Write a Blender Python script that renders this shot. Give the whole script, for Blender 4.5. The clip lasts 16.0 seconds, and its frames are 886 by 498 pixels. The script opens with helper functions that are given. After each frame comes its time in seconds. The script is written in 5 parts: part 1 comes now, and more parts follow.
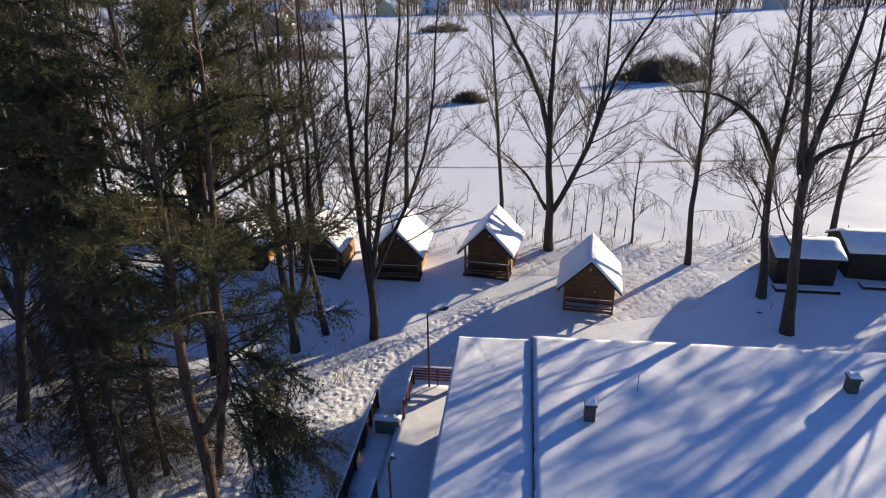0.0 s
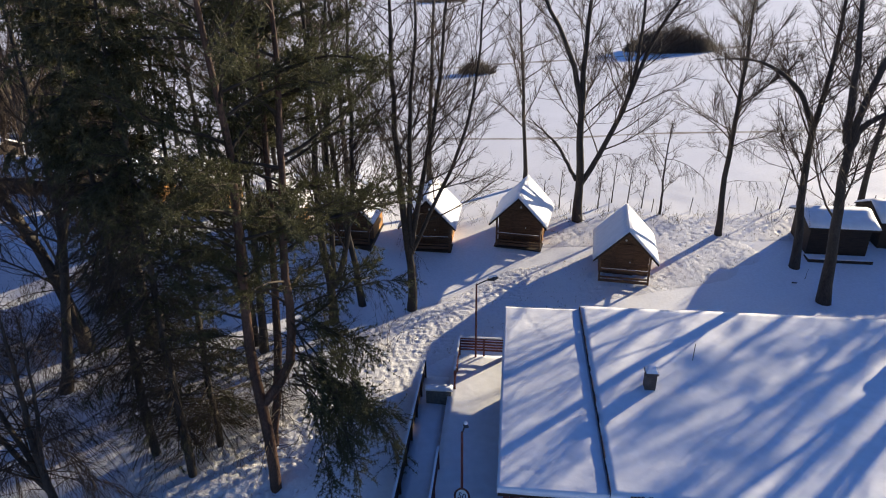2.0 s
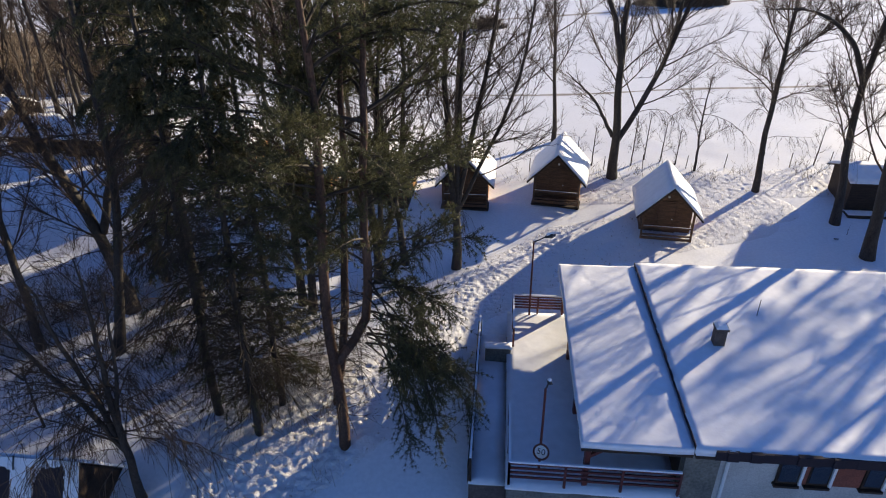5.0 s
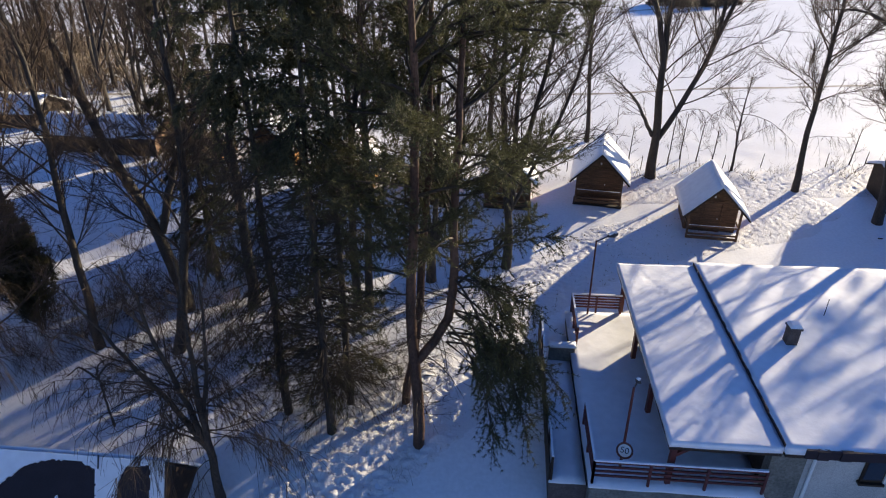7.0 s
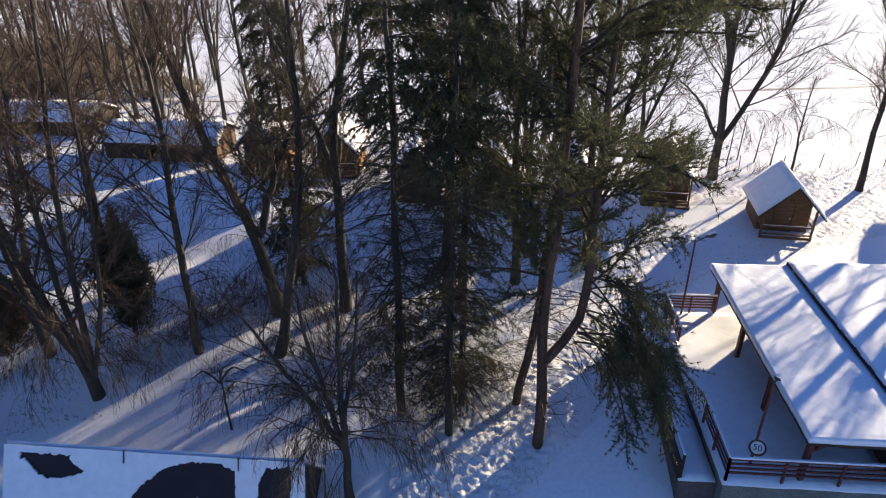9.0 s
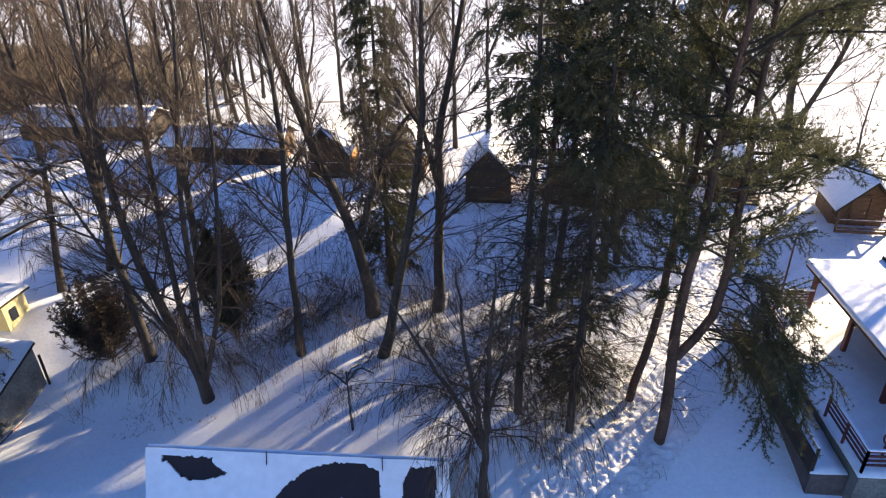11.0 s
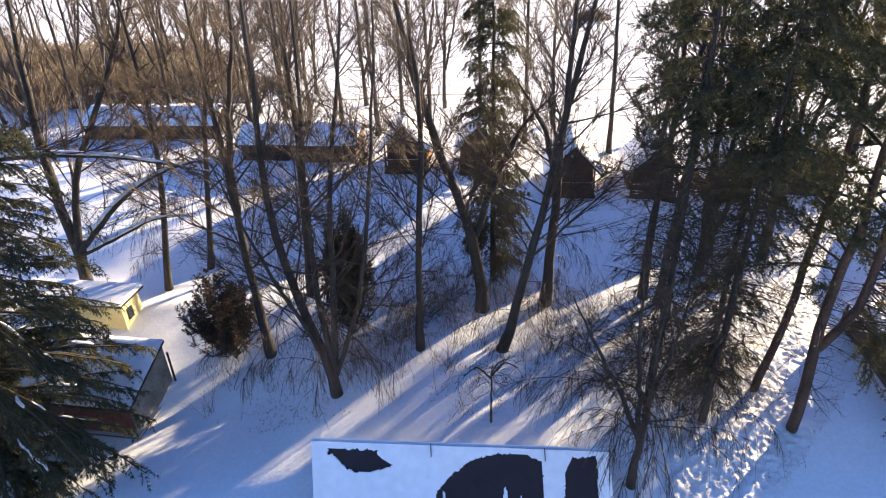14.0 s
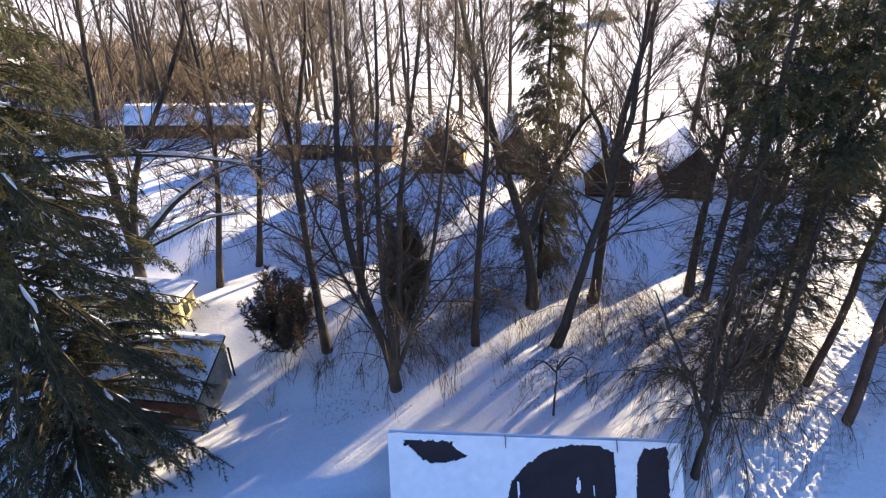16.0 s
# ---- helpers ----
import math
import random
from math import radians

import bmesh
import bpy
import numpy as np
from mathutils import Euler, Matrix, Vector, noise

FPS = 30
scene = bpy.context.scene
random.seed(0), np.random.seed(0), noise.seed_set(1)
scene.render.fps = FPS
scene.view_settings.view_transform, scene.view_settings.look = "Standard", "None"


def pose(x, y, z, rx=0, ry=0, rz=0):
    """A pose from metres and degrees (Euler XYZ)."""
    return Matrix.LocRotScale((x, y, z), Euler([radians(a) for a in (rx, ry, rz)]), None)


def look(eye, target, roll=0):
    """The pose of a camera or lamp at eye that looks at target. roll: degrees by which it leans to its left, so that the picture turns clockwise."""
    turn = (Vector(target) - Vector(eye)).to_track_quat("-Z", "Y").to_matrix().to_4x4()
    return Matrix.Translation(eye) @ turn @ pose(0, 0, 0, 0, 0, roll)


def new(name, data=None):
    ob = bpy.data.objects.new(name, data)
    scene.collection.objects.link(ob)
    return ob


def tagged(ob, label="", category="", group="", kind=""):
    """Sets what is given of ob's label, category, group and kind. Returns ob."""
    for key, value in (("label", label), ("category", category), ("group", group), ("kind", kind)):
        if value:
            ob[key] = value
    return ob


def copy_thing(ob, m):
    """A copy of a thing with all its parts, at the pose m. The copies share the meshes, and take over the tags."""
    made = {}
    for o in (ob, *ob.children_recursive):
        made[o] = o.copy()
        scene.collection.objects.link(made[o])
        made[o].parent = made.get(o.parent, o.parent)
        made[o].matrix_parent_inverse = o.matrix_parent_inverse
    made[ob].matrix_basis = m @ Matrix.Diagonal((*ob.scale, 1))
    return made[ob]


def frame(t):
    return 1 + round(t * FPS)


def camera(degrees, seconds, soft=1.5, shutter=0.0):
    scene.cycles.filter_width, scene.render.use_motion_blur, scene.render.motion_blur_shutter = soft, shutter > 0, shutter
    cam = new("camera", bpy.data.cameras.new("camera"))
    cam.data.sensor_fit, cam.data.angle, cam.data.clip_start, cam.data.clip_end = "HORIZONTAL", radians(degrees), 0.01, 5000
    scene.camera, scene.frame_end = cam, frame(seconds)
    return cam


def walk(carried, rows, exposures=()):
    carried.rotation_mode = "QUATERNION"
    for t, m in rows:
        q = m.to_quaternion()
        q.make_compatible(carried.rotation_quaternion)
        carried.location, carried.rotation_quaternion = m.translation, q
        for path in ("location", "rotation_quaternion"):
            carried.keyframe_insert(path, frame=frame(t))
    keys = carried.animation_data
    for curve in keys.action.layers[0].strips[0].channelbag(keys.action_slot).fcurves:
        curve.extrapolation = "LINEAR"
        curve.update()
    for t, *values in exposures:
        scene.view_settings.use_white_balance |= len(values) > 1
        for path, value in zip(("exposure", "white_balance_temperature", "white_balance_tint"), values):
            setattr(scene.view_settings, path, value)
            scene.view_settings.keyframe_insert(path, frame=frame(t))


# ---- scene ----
cam = camera(69.8, 16.0, soft=1.1)
PATH = [
    (0, 0.000, 0.000, 16.903, 67.074, 0.861, 0.000),
    (0.5, -0.626, 0.059, 16.833, 66.316, 0.781, -0.240),
    (1, -1.257, 0.124, 16.765, 64.856, 0.730, -0.453),
    (1.5, -1.841, 0.172, 16.698, 64.801, 0.652, -0.627),
    (2, -2.388, 0.200, 16.635, 64.770, 0.659, -0.788),
    (2.5, -2.883, 0.226, 16.576, 64.608, 0.683, -0.953),
    (3, -3.367, 0.273, 16.515, 64.103, 0.711, -1.109),
    (3.5, -3.777, 0.334, 16.448, 63.236, 0.694, -1.234),
    (4, -4.189, 0.424, 16.387, 61.440, 0.740, -1.391),
    (6.5, -6.835, 0.584, 16.422, 61.105, 0.387, -1.769),
    (7, -7.721, 0.590, 16.451, 61.077, 0.408, -1.822),
    (7.5, -8.621, 0.585, 16.480, 61.076, 0.432, -1.872),
    (8, -9.630, 0.546, 16.503, 61.164, 0.602, -1.870),
    (8.5, -10.694, 0.506, 16.522, 61.311, 0.741, -1.968),
    (9, -11.853, 0.493, 16.530, 61.467, 0.909, -2.108),
    (9.5, -12.992, 0.514, 16.531, 61.535, 1.006, -2.243),
    (9.7, -13.441, 0.525, 16.533, 61.554, 1.042, -2.292),
    (11.8, -17.628, 0.460, 17.019, 60.936, 1.981, -2.554),
    (12, -17.977, 0.451, 17.069, 60.819, 2.034, -2.556),
    (12.5, -18.837, 0.429, 17.198, 60.696, 2.129, -2.595),
    (13, -19.690, 0.398, 17.326, 60.564, 2.197, -2.635),
    (13.5, -20.480, 0.338, 17.447, 60.501, 2.170, -2.727),
    (14, -21.243, 0.257, 17.550, 60.440, 2.151, -2.819),
    (14.5, -21.959, 0.163, 17.636, 60.418, 2.076, -2.903),
    (15, -22.654, 0.052, 17.715, 60.426, 2.043, -2.933),
    (15.5, -23.282, -0.066, 17.794, 60.403, 1.976, -2.915),
    (16, -23.855, -0.189, 17.874, 60.393, 1.965, -2.977),
]
EXPOSURES = [(0.0, 0.84, 6150, 18), (7.0, 1.1, 6200, 18), (9.5, 1.46, 6350, 18), (12.5, 2.26, 6750, 18), (16.0, 2.24, 6750, 18)]
walk(cam, [(t, pose(x, y, z, rx, ry, rz)) for t, x, y, z, rx, ry, rz in PATH], EXPOSURES)

# ---- light ----
SUN_AZ, SUN_EL = 37.5, 14.0          # degrees from +x towards +y, and above the horizon
world = bpy.data.worlds.new("sky")
scene.world = world
world.use_nodes = True
wn = world.node_tree.nodes
sky = wn.new("ShaderNodeTexSky")
sky.sky_type, sky.sun_disc = "NISHITA", False
sky.sun_elevation, sky.sun_rotation = radians(SUN_EL), radians(90 - SUN_AZ)
sky.air_density, sky.dust_density, sky.ozone_density = 1.2, 0.05, 6.0
clear = wn.new("ShaderNodeHueSaturation")      # a deep, clear winter blue
clear.inputs["Hue"].default_value, clear.inputs["Saturation"].default_value = 0.513, 1.04
world.node_tree.links.new(sky.outputs[0], clear.inputs["Color"])
world.node_tree.links.new(clear.outputs[0], wn["Background"].inputs[0])
wn["Background"].inputs[1].default_value = 0.079
sun = new("sun", bpy.data.lights.new("sun", "SUN"))
sun.data.energy, sun.data.angle, sun.data.color = 5.0, radians(0.55), (1.0, 0.86, 0.56)
sdir = Vector((math.cos(radians(SUN_AZ)) * math.cos(radians(SUN_EL)), math.sin(radians(SUN_AZ)) * math.cos(radians(SUN_EL)), math.sin(radians(SUN_EL))))
sun.matrix_world = look(sdir * 200, (0, 0, 0))


# ---- materials ----
def material(name, color, rough=0.7, vary=0.25, scale=3.0, bump=0.2, fine=40.0, second=None, metal=0.0, stretch=(1, 1, 1), snow=0.0, island=0.0, spec=0.3, thin=0.0):
    """Two scales of noise on the colour, fine relief, and snow lodged on top faces where snow > 0."""
    m = bpy.data.materials.new(name)
    m.use_nodes = True
    n, l = m.node_tree.nodes, m.node_tree.links
    b = n["Principled BSDF"]
    b.inputs["Roughness"].default_value, b.inputs["Metallic"].default_value = rough, metal
    b.inputs["Specular IOR Level"].default_value = spec
    co, mp = n.new("ShaderNodeTexCoord"), n.new("ShaderNodeMapping")
    mp.inputs["Scale"].default_value = stretch
    l.new(co.outputs["Object"], mp.inputs[0])

    def tex(s, detail):
        t = n.new("ShaderNodeTexNoise")
        t.inputs["Scale"].default_value, t.inputs["Detail"].default_value = s, detail
        l.new(mp.outputs[0], t.inputs["Vector"])
        return t

    big, small = tex(scale, 4), tex(fine, 3)
    mix = n.new("ShaderNodeMix")
    mix.data_type = "RGBA"
    second = second or [c * (1 - vary) for c in color]
    mix.inputs[6].default_value, mix.inputs[7].default_value = (*color, 1), (*second, 1)
    ramp = n.new("ShaderNodeMapRange")
    ramp.inputs[1].default_value, ramp.inputs[2].default_value = 0.35, 0.65
    l.new(big.outputs[0], ramp.inputs[0])
    l.new(ramp.outputs[0], mix.inputs[0])
    out = mix.outputs[2]
    hs = n.new("ShaderNodeHueSaturation")
    val = n.new("ShaderNodeMapRange")
    val.inputs[1].default_value, val.inputs[2].default_value, val.inputs[3].default_value, val.inputs[4].default_value = 0.3, 0.7, 1 - vary, 1 + vary
    l.new(small.outputs[0], val.inputs[0])
    if island:
        g_, mul, rng = n.new("ShaderNodeNewGeometry"), n.new("ShaderNodeMath"), n.new("ShaderNodeMapRange")
        rng.inputs[3].default_value, rng.inputs[4].default_value = 1 - island, 1 + island
        mul.operation = "MULTIPLY"
        l.new(g_.outputs["Random Per Island"], rng.inputs[0])
        l.new(val.outputs[0], mul.inputs[0])
        l.new(rng.outputs[0], mul.inputs[1])
        l.new(mul.outputs[0], hs.inputs["Value"])
    else:
        l.new(val.outputs[0], hs.inputs["Value"])
    l.new(out, hs.inputs["Color"])
    out = hs.outputs[0]
    if snow:
        g2, sep, mr, mm, sm = n.new("ShaderNodeNewGeometry"), n.new("ShaderNodeSeparateXYZ"), n.new("ShaderNodeMapRange"), n.new("ShaderNodeMath"), n.new("ShaderNodeMix")
        l.new(g2.outputs["Normal"], sep.inputs[0])
        mr.inputs[1].default_value, mr.inputs[2].default_value = 0.55, 0.75
        l.new(sep.outputs[2], mr.inputs[0])
        nz = tex(1.3, 2)
        th = n.new("ShaderNodeMapRange")
        th.inputs[1].default_value, th.inputs[2].default_value = 0.66 - 0.3 * snow, 0.7 - 0.3 * snow
        l.new(nz.outputs[0], th.inputs[0])
        mm.operation = "MULTIPLY"
        l.new(mr.outputs[0], mm.inputs[0])
        l.new(th.outputs[0], mm.inputs[1])
        sm.data_type = "RGBA"
        sm.inputs[7].default_value = (0.82, 0.83, 0.86, 1)
        l.new(mm.outputs[0], sm.inputs[0])
        l.new(out, sm.inputs[6])
        out = sm.outputs[2]
    l.new(out, b.inputs["Base Color"])
    bp = n.new("ShaderNodeBump")
    bp.inputs["Strength"].default_value, bp.inputs["Distance"].default_value = bump, 0.02
    l.new(small.outputs[0], bp.inputs["Height"])
    l.new(bp.outputs[0], b.inputs["Normal"])
    if thin:                         # leaves and needles that let light through
        tr, ms = n.new("ShaderNodeBsdfTranslucent"), n.new("ShaderNodeMixShader")
        ms.inputs[0].default_value = thin
        l.new(out, tr.inputs["Color"])
        l.new(b.outputs[0], ms.inputs[1])
        l.new(tr.outputs[0], ms.inputs[2])
        l.new(ms.outputs[0], n["Material Output"].inputs["Surface"])
    return m


def snow_material(name, color, lumps, scale):
    m = material(name, color, rough=0.55, vary=0.05, scale=0.25, fine=scale, bump=lumps, spec=0.2)
    m.node_tree.nodes["Bump"].inputs["Distance"].default_value = 0.06
    return m


SNOW = snow_material("snow", (0.87, 0.875, 0.89), 0.14, 7.0)
TRODDEN = snow_material("trodden_snow", (0.8, 0.79, 0.79), 0.5, 12.0)
ROOF_SNOW = snow_material("roof_snow", (0.88, 0.885, 0.905), 0.16, 3.0)
WOOD = material("brown_boards", (0.165, 0.092, 0.05), vary=0.4, scale=2.0, fine=14, stretch=(1, 1, 6), bump=0.4)
WOOD_DARK = material("dark_boards", (0.05, 0.032, 0.021), vary=0.4, scale=2.0, fine=14, stretch=(1, 1, 6), bump=0.4)
# the brown boards as sunlight shows them, warmth put into the colour
WOOD_SUNLIT = material("sunlit_boards", (0.42, 0.2, 0.05), vary=0.3, scale=2.0, fine=14, stretch=(1, 1, 6), bump=0.3)
RED_PAINT = material("red_paint", (0.13, 0.035, 0.028), rough=0.5, vary=0.25, scale=3, fine=30)
PLASTER = material("grey_plaster", (0.5, 0.49, 0.46), vary=0.2, scale=0.8, fine=25, bump=0.3)
STONE = material("wall_stone", (0.2, 0.19, 0.16), vary=0.3, scale=1.5, fine=12, bump=0.5)
BRICK = material("chimney_brick", (0.12, 0.092, 0.08), vary=0.3, scale=4, fine=25, bump=0.4)
TAR = material("tar_felt", (0.028, 0.02, 0.026), rough=0.75, vary=0.2, scale=1.5, fine=30)
GLASS = material("window_glass", (0.02, 0.025, 0.035), rough=0.08, vary=0.1, spec=0.6)
IRON = material("dark_iron", (0.05, 0.05, 0.055), rough=0.5, vary=0.2)
BARK = material("grey_bark", (0.056, 0.046, 0.038), vary=0.4, scale=3, fine=22, stretch=(1, 1, 0.4), bump=0.8, snow=0.25)
TWIG = material("twigs", (0.082, 0.055, 0.037), vary=0.3, scale=1.0, fine=5, bump=0.0, island=0.3)
DEADWOOD = material("dead_twigs", (0.055, 0.041, 0.029), vary=0.3, scale=1.0, fine=5, bump=0.0, island=0.3)
PINE_BARK = material("pine_bark", (0.1, 0.055, 0.036), vary=0.4, scale=2, fine=20, stretch=(1, 1, 0.5), bump=0.9)
NEEDLE = material("pine_needles", (0.095, 0.095, 0.042), vary=0.3, scale=0.8, fine=3, bump=0.0, island=0.35, thin=0.3)
SPRUCE = material("spruce_needles", (0.095, 0.093, 0.048), vary=0.3, scale=0.8, fine=3, bump=0.0, island=0.3, thin=0.35)
THUJA = material("thuja_leaves", (0.08, 0.072, 0.04), rough=0.9, spec=0.1, vary=0.3, scale=0.8, fine=3, bump=0.0, island=0.45)
BROWN_LEAF = material("brown_leaves", (0.115, 0.082, 0.056), rough=0.9, vary=0.3, scale=0.8, fine=3, bump=0.0, island=0.45, spec=0.1)
DRY = material("dry_grass", (0.3, 0.22, 0.12), vary=0.3, island=0.4, bump=0.0)
THICKET = material("thicket_twigs", (0.15, 0.112, 0.08), vary=0.3, island=0.4, bump=0.0)
TRACK = material("rutted_track", (0.5, 0.47, 0.42), vary=0.25, scale=0.4, fine=3, second=(0.22, 0.18, 0.13), bump=0.6)
TERRACOTTA = material("rusty_panel", (0.24, 0.075, 0.045), rough=0.6, vary=0.25, scale=2, fine=20)
WHITE = material("white_paint", (0.75, 0.75, 0.72), rough=0.4, vary=0.06)


# ---- mesh helpers ----
class Shape:
    """Gathers boxes, beams and sheets into one mesh."""

    def __init__(self):
        self.v, self.f = [], []

    def add(self, verts, faces):
        k = len(self.v)
        self.v += [tuple(p) for p in verts]
        self.f += [tuple(i + k for i in q) for q in faces]
        return self

    def prism(self, low, high):
        """Closed form between two loops of equal length, the low one counter-clockwise seen from above."""
        n = len(low)
        faces = [tuple(range(n - 1, -1, -1)), tuple(range(n, 2 * n))] + [(i, (i + 1) % n, n + (i + 1) % n, n + i) for i in range(n)]
        return self.add(list(low) + list(high), faces)

    def box(self, x0, x1, y0, y1, z0, z1, place=None):
        c = [(x0, y0), (x1, y0), (x1, y1), (x0, y1)]
        low, high = [(x, y, z0) for x, y in c], [(x, y, z1) for x, y in c]
        if place:
            low, high = [place(*p) for p in low], [place(*p) for p in high]
        return self.prism(low, high)

    def beam(self, a, b, w, h=None, roll=0.0):
        """A squared timber from a to b."""
        a, b, h = Vector(a), Vector(b), h or w
        d = (b - a).normalized()
        s = d.cross(Vector((0, 0, 1)))
        s = Vector((1, 0, 0)) if s.length < 1e-3 else s.normalized()
        u = s.cross(d)
        c = [s * (i * w / 2) + u * (j * h / 2) for i, j in ((-1, -1), (1, -1), (1, 1), (-1, 1))]
        low, high = [a + k for k in c], [b + k for k in c]
        return self.add(low + high, [(3, 2, 1, 0), (4, 5, 6, 7)] + [(i, (i + 1) % 4, 4 + (i + 1) % 4, 4 + i) for i in range(4)])

    def rod(self, a, b, r, sides=8, r2=None):
        a, b = Vector(a), Vector(b)
        d = (b - a).normalized()
        s = d.cross(Vector((0.3, 0.5, 0.81))).normalized()
        u = s.cross(d)
        r2 = r if r2 is None else r2
        low = [a + (s * math.cos(k) + u * math.sin(k)) * r for k in (2 * math.pi * i / sides for i in range(sides))]
        high = [b + (s * math.cos(k) + u * math.sin(k)) * r2 for k in (2 * math.pi * i / sides for i in range(sides))]
        return self.add(low + high, [tuple(range(sides)), tuple(range(2 * sides - 1, sides - 1, -1))] + [(i, sides + i, sides + (i + 1) % sides, (i + 1) % sides) for i in range(sides)])

    def mesh(self, name, mat, smooth=False):
        me = bpy.data.meshes.new(name)
        me.from_pydata(self.v, [], self.f)
        bm = bmesh.new()
        bm.from_mesh(me)
        bmesh.ops.recalc_face_normals(bm, faces=bm.faces)
        bm.to_mesh(me)
        bm.free()
        me.materials.append(mat)
        if smooth:
            me.polygons.foreach_set("use_smooth", [True] * len(me.polygons))
        return me


def part(name, shape, mat, parent=None, label="", smooth=False):
    ob = new(name, shape.mesh(name, mat, smooth) if isinstance(shape, Shape) else shape)
    if parent:
        ob.parent = parent
    return tagged(ob, label) if label else ob


def thing(name, label, category, group="", kind="", at=None):
    ob = new(name)
    ob.empty_display_size = 0.1
    if at is not None:
        ob.matrix_world = at
    return tagged(ob, label, category, group, kind)


def np_mesh(name, verts, faces, mat, smooth=False):
    """A mesh from arrays: verts (n, 3), faces (m, 3 or 4)."""
    me = bpy.data.meshes.new(name)
    k = faces.shape[1]
    me.vertices.add(len(verts))
    me.vertices.foreach_set("co", np.ascontiguousarray(verts, dtype=np.float32).ravel())
    me.loops.add(faces.size)
    me.loops.foreach_set("vertex_index", np.ascontiguousarray(faces, dtype=np.int32).ravel())
    me.polygons.add(len(faces))
    me.polygons.foreach_set("loop_start", np.arange(0, faces.size, k, dtype=np.int32))
    me.polygons.foreach_set("use_smooth", np.full(len(faces), smooth))
    me.materials.append(mat)
    me.update(calc_edges=True)
    me.validate()
    return me


# ---- ground ----
GY = [-400, 6, 13, 17, 22, 30, 35, 38, 42, 5000]
GZ = [-1.7, -1.7, -1.15, -0.3, -0.05, 0.05, 0.5, 0.7, 0.75, 0.75]


def ground_z(x, y):
    """Gently rising to the cabins, with a hollow round the low outbuilding."""
    hollow = min(max(-20 - x, 0), 10) * min(max((27 - y) / 6, 0), 1) * min(max((y - 12) / 4, 0), 1)
    rise = min(max((-3.5 - x) / 6, 0), 1) * min(max((y - 29.5) / 4.5, 0), 1) * min(max((56 - y) / 9, 0), 1)
    return float(np.interp(y, GY, GZ)) - 0.16 * hollow + 0.6 * rise * rise * (3 - 2 * rise)


def vnoise(x, y, s, seed):
    return noise.noise(Vector((x / s + 13.7 * seed, y / s - 7.1 * seed, 3.3 * seed)))


def trodden(x, y):
    """How churned the snow is by feet: the path down past the lodge, the bank along the field, the ground under the spruces."""
    d = 9.0
    for ax, ay, bx, by, w in ((12.5, 32.8, 2.5, 30.0, 2.0), (2.5, 30.0, -4.5, 25.0, 1.9), (-4.5, 25.0, -5.3, 20.8, 1.3), (-5.3, 20.8, -12.2, 14.7, 1.7), (3.5, 36.5, 30.0, 37.0, 1.8), (9.0, 32.5, 15.0, 33.5, 1.2)):
        vx, vy = bx - ax, by - ay
        t = min(1, max(0, ((x - ax) * vx + (y - ay) * vy) / (vx * vx + vy * vy)))
        d = min(d, math.hypot(x - ax - t * vx, y - ay - t * vy) / w)
    return max(0.0, min(1.0, 1.6 - d * 1.1))


def snow_z(x, y):
    z = ground_z(x, y)
    if -60 < x < 60 and -5 < y < 52:
        flat = min(1.0, max(0.0, (50 - y) / 6))
        z += flat * (0.10 * vnoise(x, y, 5.0, 1) + 0.035 * vnoise(x, y, 1.6, 2))
    return z


def build_ground():
    def axis(lo, hi, step, far_lo, far_hi):
        mid = list(np.arange(lo, hi + 1e-6, step))
        up, k, s = [], hi, step
        while k < far_hi:
            s *= 1.22
            k += s
            up.append(k)
        down, k, s = [], lo, step
        while k > far_lo:
            s *= 1.22
            k -= s
            down.append(k)
        return np.array(down[::-1] + mid + up)
    xs, ys = axis(-42, 27, 0.3, -3000, 3000), axis(10, 44, 0.3, -300, 4000)
    nx, ny = len(xs), len(ys)
    V = np.zeros((ny, nx, 3))
    V[:, :, 0], V[:, :, 1] = xs[None, :], ys[:, None]
    for j in range(ny):
        for i in range(nx):
            V[j, i, 2] = snow_z(xs[i], ys[j])
    a = (np.arange(ny - 1)[:, None] * nx + np.arange(nx - 1)[None, :]).ravel()
    F = np.stack([a, a + 1, a + nx + 1, a + nx], 1)
    ob = new("ground", np_mesh("ground", V.reshape(-1, 3), F, SNOW, True))
    tagged(ob, "smooth snow-covered ground running out to open fields", "ground", kind="structure")


